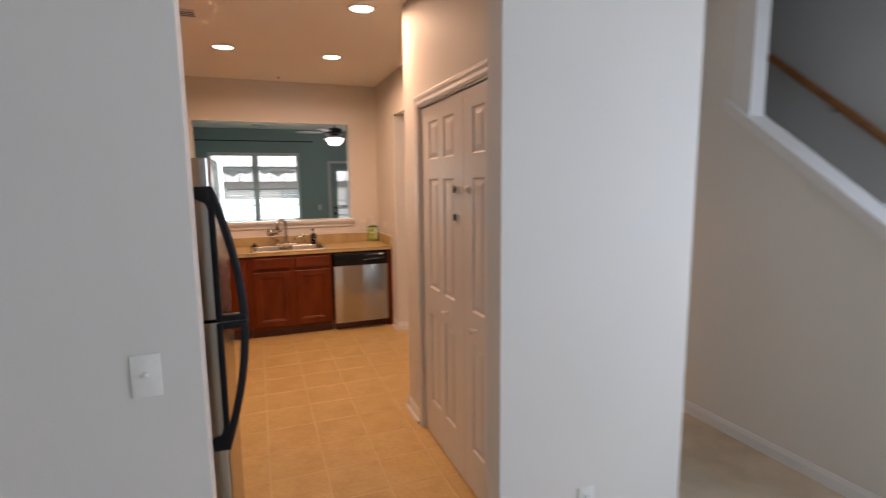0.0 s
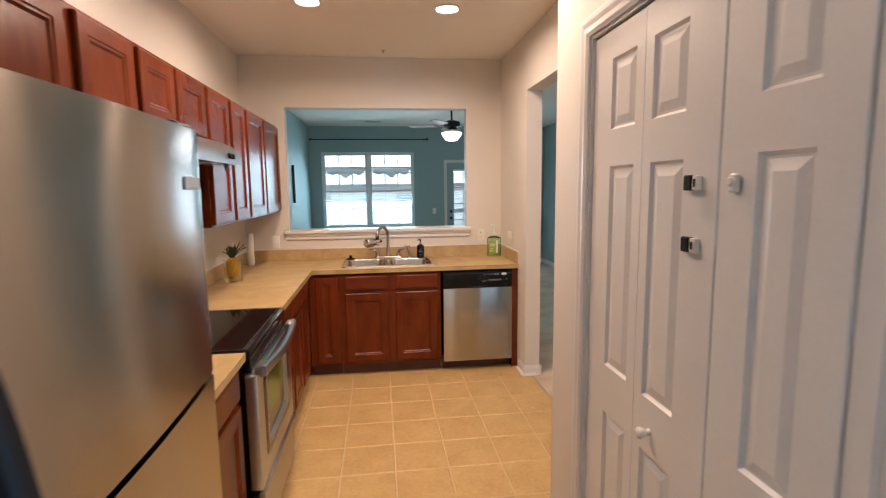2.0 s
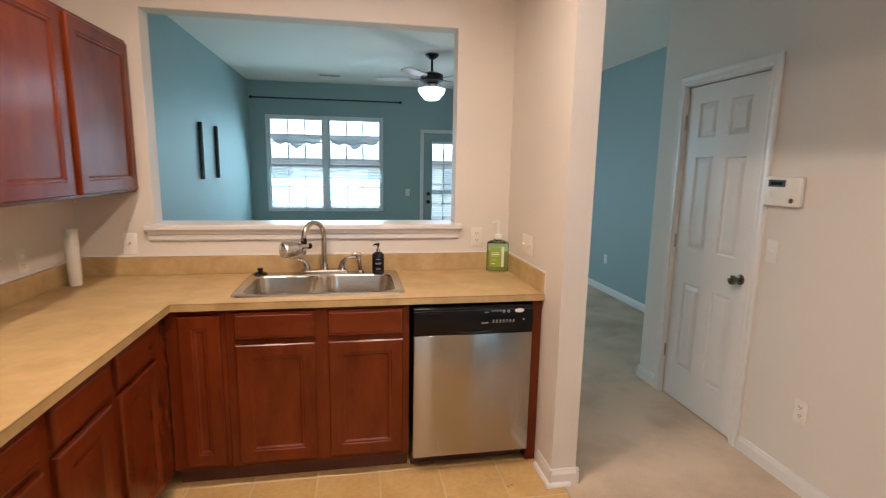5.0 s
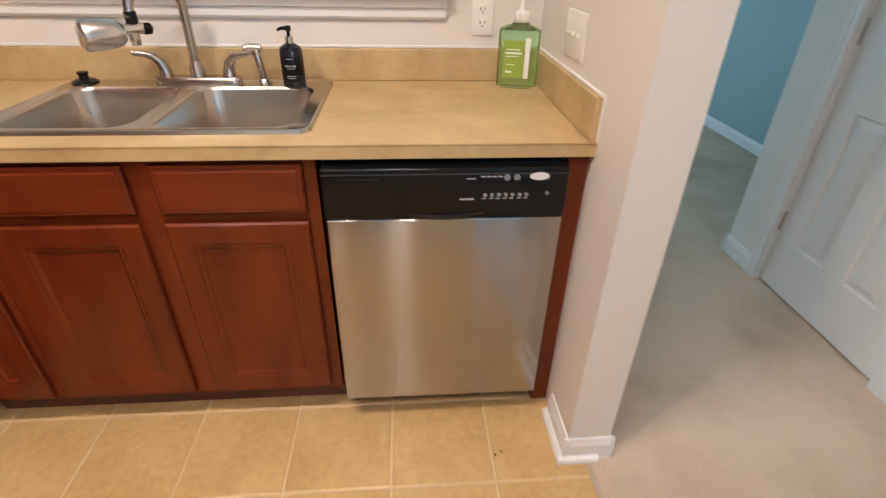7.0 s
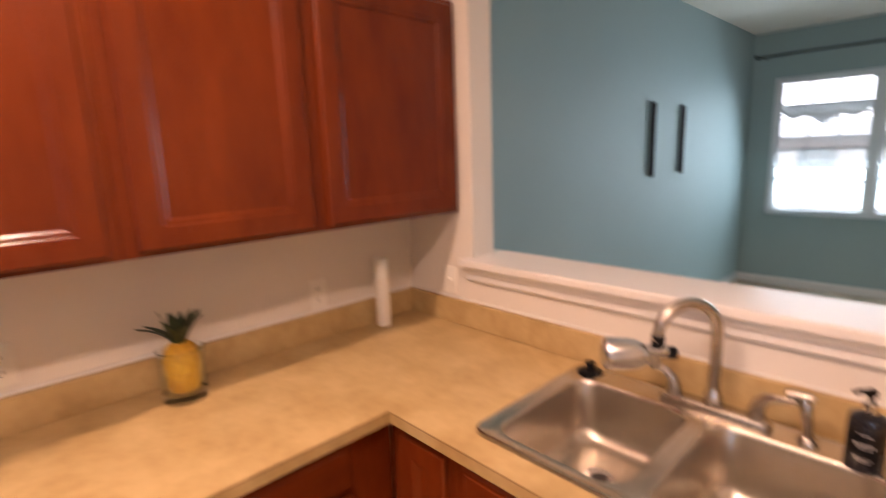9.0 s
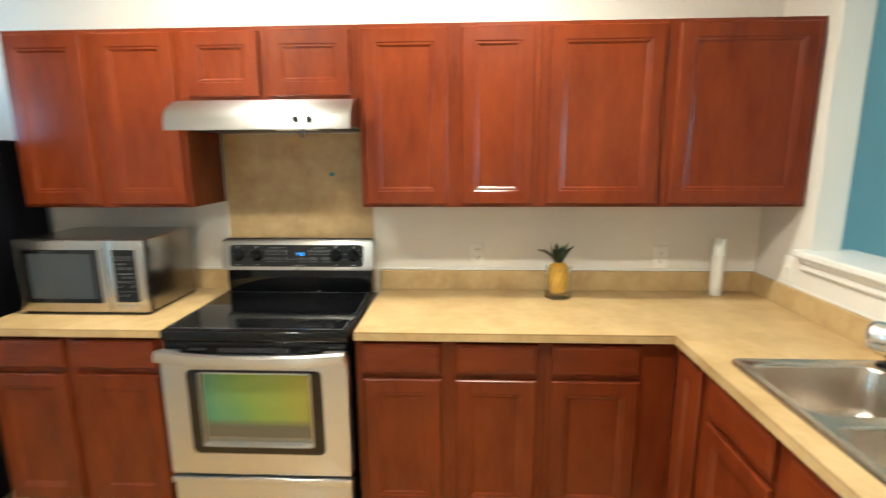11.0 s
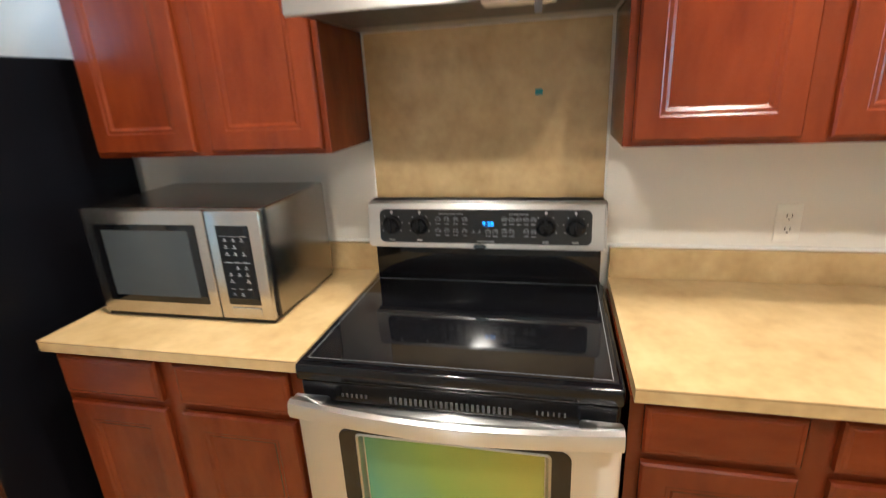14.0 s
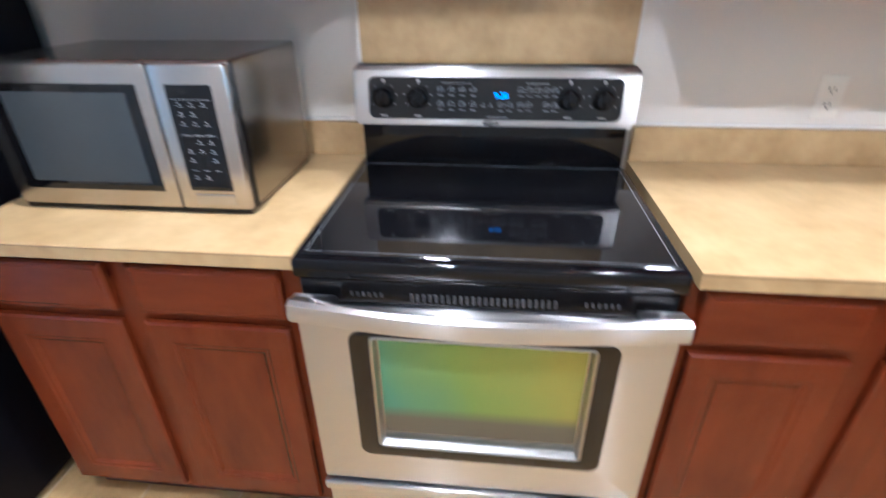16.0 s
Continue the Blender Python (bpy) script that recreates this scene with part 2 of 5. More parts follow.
def rrect(x0, x1, y0, y1, r, n=6):
    pts = []
    for cx, cy, a0 in ((x1 - r, y1 - r, 0), (x0 + r, y1 - r, 90), (x0 + r, y0 + r, 180), (x1 - r, y0 + r, 270)):
        for k in range(n + 1):
            a = radians(a0 + 90 * k / n)
            pts.append((cx + r * math.cos(a), cy + r * math.sin(a)))
    return pts


def loft(bm, loops, cap=True):
    rings = [[bm.verts.new(p) for p in l] for l in loops]
    n = len(rings[0])
    for a, c in zip(rings, rings[1:]):
        for k in range(n):
            bm.faces.new((a[k], a[(k + 1) % n], c[(k + 1) % n], c[k]))
    if cap:
        bm.faces.new(rings[-1])
    return rings


def face_loops(x0, x1, z0, z1, r, steps):
    """Rounded frames facing -y: steps of (inset, y)."""
    return [[(x, y, z) for x, z in rrect(x0 + i, x1 - i, z0 + i, z1 - i, max(0.002, r - i))] for i, y in steps]


def mesh_of(name, bm, material, smooth=False):
    bmesh.ops.remove_doubles(bm, verts=bm.verts, dist=1e-6)
    bmesh.ops.recalc_face_normals(bm, faces=bm.faces)
    me = bpy.data.meshes.new(name)
    bm.to_mesh(me)
    bm.free()
    me.materials.append(material)
    if smooth:
        me.polygons.foreach_set("use_smooth", [True] * len(me.polygons))
        me.set_sharp_from_angle(angle=radians(35))
    return me


def part(name, bm, material, parent, label="", smooth=False):
    ob = new(name, mesh_of(name, bm, material, smooth))
    ob.parent = parent
    return tagged(ob, label) if label else ob


def solo(name, bm, material, label, category, group="", kind="", smooth=False, m=None):
    ob = new(name, mesh_of(name, bm, material, smooth))
    if m is not None:
        ob.matrix_basis = m
    return tagged(ob, label, category, group, kind)


def thing(name, m, label, category, group="", kind=""):
    ob = new(name)
    ob.empty_display_size = 0.05
    ob.matrix_basis = m
    return tagged(ob, label, category, group, kind)


def setting(name, bm, material, label, category):
    return solo(name, bm, material, label, category, kind="structure")


# ---------------------------------------------------------------- the shell
H = 2.75        # ceiling height
OP = 2.32       # top of the unframed openings
T = 0.12        # wall thickness
# sink wall with the pass-through
bm = bmesh.new()
box(bm, -T, 0.378, 0, T, 0, H)
box(bm, 2.04, 2.50, 0, T, 0, H)
box(bm, 0.378, 2.04, 0, T, 0, 1.162)
box(bm, 0.378, 2.04, 0, T, 2.30, H)
wall_north = setting("wall_north", bm, PAINT, "warm white kitchen wall with pass-through opening above sink", "wall")
setting("wall_west", B(-T, 0, -4.57, 0, 0, H), PAINT, "warm white painted kitchen wall behind the cabinets", "wall")
setting("wall_west_living", B(-T - 0.1, -0.10, T, 5.25, 0, H), BLUE, "blue-grey painted living room side wall", "wall")
setting("wall_west_dining", B(-T - 0.165, -0.165, -8.22, -4.57, 0, H), GREY, "pale grey painted dining room side wall", "wall")
# stub wall and the header over the hall opening
bm = bmesh.new()
box(bm, 2.375, 2.50, -0.835, 0, 0, H)
box(bm, 2.375, 2.50, -2.72, -0.835, OP, H)
setting("wall_east_stub", bm, PAINT, "warm white wall end and header over hall opening", "wall")
# wall between kitchen and dining room
bm = bmesh.new()
box(bm, 0, 0.803, -4.57, -4.465, 0, H)
box(bm, 1.70, 2.52, -4.57, -4.465, 0, H)
box(bm, 0.803, 1.70, -4.57, -4.465, OP, H)
setting("wall_south", bm, PAINT, "warm white wall with wide opening to dining room", "wall")
# closet block
bm = bmesh.new()
CY0, CY1, CZ = -4.36, -3.05, 2.065
box(bm, 1.93, 2.04, CY1, -2.72, 0, H)
box(bm, 1.93, 2.04, -4.465, CY0, 0, H)
box(bm, 1.93, 2.04, CY0, CY1, CZ, H)
box(bm, 2.04, 2.52, -2.83, -2.72, 0, H)
box(bm, 2.41, 2.52, -4.465, -2.83, 0, H)
setting("wall_pantry", bm, PAINT, "warm white pantry walls with folding door opening", "wall")
# hall wall under the stairs, with its sloping top beside the stairs
bm = bmesh.new()
HX = 3.54
DY0, DY1, DZ = -0.630, 0.050, 2.06
box(bm, HX, HX + T, DY1, 0.304, 0, H)
box(bm, HX, HX + T, DY0, DY1, DZ, H)
box(bm, HX, HX + T, -2.9, DY0, 0, H)
SX = 3.70
box(bm, HX, SX + T, -3.02, -2.9, 0, H)
box(bm, SX, SX + T, -3.72, -3.02, 0, H)
box(bm, HX + T, 4.54, 0.19, 0.304, 0, H)
sl = 0.79
extrude = [(-3.72, 0), (-3.72, 2.0435), (-5.25, 2.0435 - sl * 1.53), (-5.25, 0)]
a = [bm.verts.new((SX, y, z)) for y, z in extrude]
c = [bm.verts.new((SX + T, y, z)) for y, z in extrude]
for k in range(4):
    bm.faces.new((a[k], a[(k + 1) % 4], c[(k + 1) % 4], c[k]))
bm.faces.new(a)
bm.faces.new(c[::-1])
setting("wall_hall", bm, PAINT, "warm white hall wall with sloping stair edge", "wall")
bm = bmesh.new()
box(bm, 4.60, 4.72, -5.70, 0.19, 0, 4.2)
box(bm, 4.60, 4.72, -8.22, -7.40, 0, 4.2)
box(bm, 4.60, 4.72, -7.40, -5.70, 0, 0.70)
box(bm, 4.60, 4.72, -7.40, -5.70, 2.20, 4.2)
setting("wall_stair", bm, GREY, "pale grey painted stairwell wall", "wall")
setting("wall_east_living", B(4.54, 4.66, 0.304, 5.25, 0, H), BLUE, "blue-grey painted living room wall", "wall")
# living room end wall with window and patio door
WX0, WX1, WZ0, WZ1 = 0.130, 1.905, 0.80, 2.265
PX0, PX1, PZ = 2.55, 3.41, 2.05
bm = bmesh.new()
for d in ((-T - 0.1, WX0, 0, H), (WX1, PX0, 0, H), (PX1, 4.66, 0, H), (WX0, WX1, 0, WZ0), (WX0, WX1, WZ1, H), (PX0, PX1, PZ, H)):
    box(bm, d[0], d[1], 5.13, 5.27, d[2], d[3])
setting("wall_living_end", bm, BLUE, "blue-grey wall with double window and patio door", "wall")
# dining room end wall, and the outer wall with its window opening
setting("wall_dining_end", B(-T - 0.165, 4.60, -8.22, -8.10, 0, H), GREY, "pale grey painted dining room end wall", "wall")
setting("wall_dining_return", B(-T - 0.165, -T, -4.57, -4.45, 0, H), GREY, "pale grey wall return beside the kitchen", "wall")
bm = bmesh.new()
box(bm, -T - 0.165, SX + T, -8.22, 5.27, H, H + 0.1)
box(bm, SX + T, 4.66, 0.19, 5.27, H, H + 0.1)
box(bm, HX + T, 4.72, -8.22, 0.19, 4.2, 4.3)
setting("ceiling", bm, CEIL, "off-white textured ceiling", "ceiling")
setting("wall_stair_upper", B(SX, SX + T, -8.22, 0.19, H + 0.1, 4.2), GREY, "pale grey wall above the stairwell", "wall")
setting("wall_stair_south", B(HX + T, 4.72, -8.22, -8.10, H, 4.3), GREY, "pale grey wall closing the stairwell", "wall")
setting("wall_stair_top", B(SX + T, 4.60, 0.19, 0.304, H, 4.3), GREY, "pale grey wall closing the stairwell", "wall")

# floors
setting("floor_subfloor", B(-0.3, 4.8, -8.3, 5.4, -0.15, -0.02), GROUT, "sub-floor under the rooms", "floor")
floor = setting("floor", B(0, 2.44, -4.56, 0.0, -0.02, 0.0012), GROUT, "beige ceramic tile kitchen floor with pale grout", "floor")
bm = bmesh.new()
box(bm, 2.44, 4.60, -4.56, 0.12, -0.02, 0.004)
box(bm, -0.165, 4.60, -8.1, -4.56, -0.02, 0.004)
box(bm, -0.1, 4.54, 0.12, 5.13, -0.02, 0.004)
setting("carpet", bm, CARPET, "worn beige cut-pile carpet with darker stains", "carpet")

# ---------------------------------------------------------------- kitchen cabinets
DOORPROF = [(0.004, 0.003), (0.012, 0.003), (0.020, 0.009)]


def cab_door(cab, x0, x1, z0, z1, yf, name="cabinet_door", drawer=False):
    bm = bmesh.new()
    if drawer:
        slab(bm, x0, x1, z0, z1, yf - 0.019, 0.019, [(x0 + 0.012, x1 - 0.012)], [(z0 + 0.012, z1 - 0.012)], [(0.004, -0.002)], e=0.005)
        return part("drawer_front", bm, CHERRY_H, cab)
    s = 0.056
    slab(bm, x0, x1, z0, z1, yf - 0.019, 0.019, [(x0 + s, x1 - s)], [(z0 + s, z1 - s)], DOORPROF, e=0.005)
    return part(name, bm, CHERRY, cab)


def base_cabinet(m, w, label, doors, drawers, group, door_top=0.708, left_panel=False):
    """Local frame: x along the run, front face at y = 0, back at y = 0.60, floor at z = 0."""
    cab = thing("base_cabinet", m, label, "cabinet", group)
    bm = bmesh.new()
    for d in ((0, w, 0, 0.02, 0.10, 0.872), (0, 0.016, 0.02, 0.60, 0.10, 0.872), (w - 0.016, w, 0.02, 0.60, 0.10, 0.872),
              (0.016, w - 0.016, 0.02, 0.60, 0.10, 0.116), (0.016, w - 0.016, 0.59, 0.60, 0.116, 0.872)):
        box(bm, *d)
    part("body", bm, CHERRY, cab)
    part("toe_kick", B(0.001, w - 0.001, 0.055, 0.075, 0.004, 0.10), KICK, cab, "dark scuffed toe kick board")
    for x0, x1 in doors:
        cab_door(cab, x0, x1, 0.125, door_top, -0.001)
    for x0, x1 in drawers:
        cab_door(cab, x0, x1, 0.735, 0.861, -0.001, drawer=True)
    return cab


def wall_cabinet(m, w, h, label, doors, group):
    cab = thing("wall_cabinet", m, label, "cabinet", group)
    part("body", B(0, w, 0, 0.303, 0, h, b=0.0015, seg=1), CHERRY, cab)
    for x0, x1 in doors:
        cab_door(cab, x0, x1, 0.014, h - 0.018, -0.001)
    return cab


LB = lambda y: pose(0.61, y, 0, 0, 0, 90)
base_cabinet(LB(-3.455), 0.790, "cherry base cabinet with two drawers between fridge and range", [(0.020, 0.345), (0.400, 0.745)], [(0.020, 0.345), (0.400, 0.745)], "left base cabinets")
base_cabinet(LB(-1.885), 0.760, "cherry base cabinet with two drawers beside range", [(0.030, 0.345), (0.405, 0.728)], [(0.030, 0.345), (0.405, 0.728)], "left base cabinets")
base_cabinet(LB(-1.123), 0.512, "cherry base cabinet with one drawer near inner corner", [(0.025, 0.370)], [(0.025, 0.370)], "left base cabinets")
SB = lambda x: pose(x, -0.61, 0)
base_cabinet(SB(0.612), 0.252, "narrow cherry corner cabinet with one tall door", [(0.056, 0.232)], [], "sink base cabinets", door_top=0.852)
base_cabinet(SB(0.866), 0.836, "cherry sink cabinet with two false drawers and doors", [(0.040, 0.394), (0.454, 0.806)], [(0.040, 0.394), (0.454, 0.806)], "sink base cabinets")
solo("end_panel", B(2.320, 2.374, -0.612, -0.02, 0.004, 0.872, b=0.0015, seg=1), CHERRY, "dark cherry filler panel between dishwasher and wall", "panel")

LU = lambda y, z: pose(0.306, y, z, 0, 0, 90)
wall_cabinet(LU(-3.452, 1.37), 0.786, 0.76, "two-door cherry wall cabinet above the microwave", [(0.015, 0.365), (0.420, 0.768)], "wall cabinets")
wall_cabinet(LU(-2.665, 1.832), 0.765, 0.298, "short two-door cherry wall cabinet above the hood", [(0.030, 0.348), (0.383, 0.738)], "wall cabinets")
wall_cabinet(LU(-1.899, 1.37), 0.768, 0.76, "two-door cherry wall cabinet beside the hood", [(0.020, 0.380), (0.437, 0.742)], "wall cabinets")
wall_cabinet(LU(-1.130, 1.37), 1.126, 0.76, "wide two-door cherry wall cabinet reaching the corner", [(0.032, 0.498), (0.551, 1.100)], "wall cabinets")

# worktops: one L-shaped piece with the sink cut-out, one short piece
CT0, CT1 = 0.879, 0.914
SX0, SX1, SY0, SY1 = 0.875, 1.690, -0.565, -0.040   # sink rim
bm = bmesh.new()
hole = (SX0 + 0.03, SX1 - 0.03, SY0 + 0.03, SY1 - 0.03)
for d in ((0.001, 0.648, -1.882, -0.640), (0.001, hole[0], -0.640, -0.001), (hole[1], 2.374, -0.640, -0.001),
          (hole[0], hole[1], -0.640, hole[2]), (hole[0], hole[1], hole[3], -0.001)):
    box(bm, *d, CT0, CT1)
bmesh.ops.remove_doubles(bm, verts=bm.verts, dist=1e-5)
top = solo("worktop", bm, LAMINATE, "tan mottled laminate L-shaped worktop with square edge", "worktop")
part("backsplash", B(0.001, 0.020, -1.882, -0.022, CT1, 1.015, b=0.003), LAMINATE, top)
part("backsplash", B(0.001, 2.355, -0.020, -0.001, CT1, 1.015, b=0.003), LAMINATE, top)
part("backsplash", B(2.356, 2.374, -0.637, -0.001, CT1, 1.018, b=0.003), LAMINATE, top)
top2 = solo("worktop", B(0.001, 0.648, -3.462, -2.664, CT0, CT1, b=0.003), LAMINATE, "short tan laminate worktop holding the microwave", "worktop")
part("backsplash", B(0.001, 0.020, -3.462, -2.664, CT1, 1.015, b=0.003), LAMINATE, top2)
splash = solo("range_splash_panel", B(0.001, 0.008, -2.656, -1.909, 0.90, 1.70), LAMINATE, "tan laminate splash panel on wall behind range", "panel")
for y in (-2.6635, -1.9085):
    part("edge_caulk", B(0.001, 0.0075, y, y + 0.007, 1.028, 1.37, b=0.0015), TRIM, splash, "thin white caulk bead")
SEAM = mat("dark_laminate_seam", (0.15, 0.085, 0.035), 0.5, var=0.2)
part("edge_seam", B(0.6485, 2.374, -0.6406, -0.6398, 0.9092, 0.9104), SEAM, top, "thin dark seam of the edge strip")
part("edge_seam", B(0.6478, 0.6486, -1.882, -0.6410, 0.9092, 0.9104), SEAM, top, "thin dark seam of the edge strip")
part("edge_seam", B(0.6478, 0.6486, -3.460, -2.666, 0.9092, 0.9104), SEAM, top2, "thin dark seam of the edge strip")
bm = bmesh.new()
box(bm, 2.366, 2.3746, -0.638, -0.022, 1.0185, 1.0255, b=0.002)
box(bm, 2.370, 2.3746, -0.644, -0.6375, 0.9145, 1.0255, b=0.001)
for y0, y1 in ((-3.462, -2.664), (-1.90, -0.022)):
    box(bm, 0.001, 0.008, y0, y1, 1.0155, 1.027, b=0.002)
box(bm, 0.022, 2.355, -0.008, -0.001, 1.0155, 1.024, b=0.002)
setting("trim_caulk", bm, TRIM, "white caulk strip above the backsplash", "trim")

# pass-through sill
sill = setting("window_sill_1", B(0.335, 2.078, -0.045, 0.20, 1.162, 1.192, b=0.006), TRIM, "white painted pass-through sill board", "sill")
bm = bmesh.new()
extrude_poly(bm, [(-0.001, 1.161), (-0.030, 1.161), (-0.026, 1.140), (-0.016, 1.134), (-0.016, 1.110), (-0.010, 1.102), (-0.001, 1.100)], 0.352, 2.060)
part("apron", bm, TRIM, sill)

# ---------------------------------------------------------------- appliances


def dishwasher():
    d = thing("dishwasher", pose(1.712, -0.61, 0), "stainless dishwasher with black control panel under worktop", "dishwasher")
    w = 0.606
    part("tub", B(0.004, w - 0.004, 0.0, 0.56, 0.10, 0.868), BLACK, d)
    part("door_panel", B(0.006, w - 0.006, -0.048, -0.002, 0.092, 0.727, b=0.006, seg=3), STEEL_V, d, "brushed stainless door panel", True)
    pan = part("control_panel", B(0.006, w - 0.006, -0.052, -0.002, 0.729, 0.862, b=0.005, seg=3), BLACK, d, "glossy black control panel", True)
    part("toe_panel", B(0.006, w - 0.006, 0.052, 0.070, 0.005, 0.10), KICK, d)
    return d, pan


dishwasher_ob, dw_panel = dishwasher()


def gas_free_range():
    """Local frame as for cabinets: front at y = 0 (cooktop front edge), back towards the wall."""
    r = thing("range", pose(0.665, -2.661, 0, 0, 0, 90), "stainless electric range with black glass cooktop", "range")
    w = 0.759
    part("body", B(0.004, w - 0.004, 0.03, 0.655, 0.02, 0.895), BLACK, r)
    bm = bmesh.new()
    box(bm, 0, w, 0.0, 0.585, 0.872, 0.916, b=0.008, seg=3)
    part("cooktop_frame", bm, GLOSSENAMEL, r, "black enamel cooktop frame", True)
    part("cooktop_glass", B(0.012, w - 0.012, 0.022, 0.572, 0.915, 0.9185, b=0.001, seg=1), GLOSSBLACK, r, "glossy black ceramic cooktop")
    bm = bmesh.new()
    box(bm, 0.012, w - 0.012, 0.58, 0.64, 0.90, 1.045, b=0.006)
    part("backguard", bm, GLOSSENAMEL, r, "", True)
    bm = bmesh.new()
    extrude_poly(bm, [(0.545, 1.035), (0.562, 1.165), (0.575, 1.185), (0.635, 1.185), (0.640, 1.035)], 0.0, w)
    bmesh.ops.bevel(bm, geom=list(bm.edges), offset=0.008, segments=3, affect="EDGES")
    part("control_housing", bm, STEEL, r, "stainless control panel housing", True)
    # oven door
    bm = bmesh.new()
    x0, x1, z0, z1 = 0.002, w - 0.002, 0.300, 0.812
    hx0, hx1, hz0, hz1 = 0.146, w - 0.146, 0.426, 0.756
    rings = loft(bm, face_loops(x0, x1, z0, z1, 0.010, ((0, 0.028), (0, -0.013), (0.002, -0.018), (0.007, -0.020))) + face_loops(hx0, hx1, hz0, hz1, 0.014, ((0, -0.020), (0, -0.0015))))
    bm.faces.new(rings[0][::-1])
    door = part("oven_door", bm, STEEL, r, "stainless oven door", True)
    part("drawer_lip", B(x0 - 0.001, x1 + 0.001, -0.030, 0.0, 0.264, 0.291, b=0.006, seg=3), STEEL, r, "protruding stainless pull lip", True)
    part("drawer", B(x0 + 0.004, x1 - 0.004, -0.016, 0.03, 0.045, 0.266, b=0.007, seg=3), STEEL, r, "stainless storage drawer", True)
    bm = bmesh.new()
    n = 14
    pts = [(0.004 + (w - 0.008) * k / n, -0.044 - 0.018 * math.sin(math.pi * k / n), 0.822 - 0.012 * math.sin(math.pi * k / n)) for k in range(n + 1)]
    rr = [[bm.verts.new((x, y + dy, z + dz)) for dy, dz in ((-0.012, -0.014), (-0.016, 0.0), (-0.012, 0.024), (0.0, 0.029), (0.012, 0.026), (0.012, -0.016), (0.0, -0.021))] for x, y, z in pts]
    for p, q in zip(rr, rr[1:]):
        for k in range(7):
            bm.faces.new((p[k], p[(k + 1) % 7], q[(k + 1) % 7], q[k]))
    bm.faces.new(rr[0][::-1])
    bm.faces.new(rr[-1])
    handle = part("handle", bm, STEEL, door, "curved stainless bar handle", True)
    return r, door


range_ob, oven_door = gas_free_range()

# range hood
hood = thing("range_hood", pose(0.0, -2.662, 0, 0, 0, 90), "stainless under-cabinet range hood with two knobs", "range hood")
bm = bmesh.new()
extrude_poly(bm, [(-0.002, 1.705), (-0.002, 1.830), (-0.335, 1.830), (-0.390, 1.819), (-0.436, 1.798), (-0.468, 1.769), (-0.480, 1.738), (-0.482, 1.700), (-0.470, 1.700), (-0.465, 1.712)], 0.0, 0.760)
bmesh.ops.bevel(bm, geom=[e for e in bm.edges if e.calc_length() > 0.7], offset=0.003, segments=2, affect="EDGES")
part("shell", bm, STEEL, hood, "brushed stainless shell", True)

# fridge: local frame like the cabinets, front at y = 0


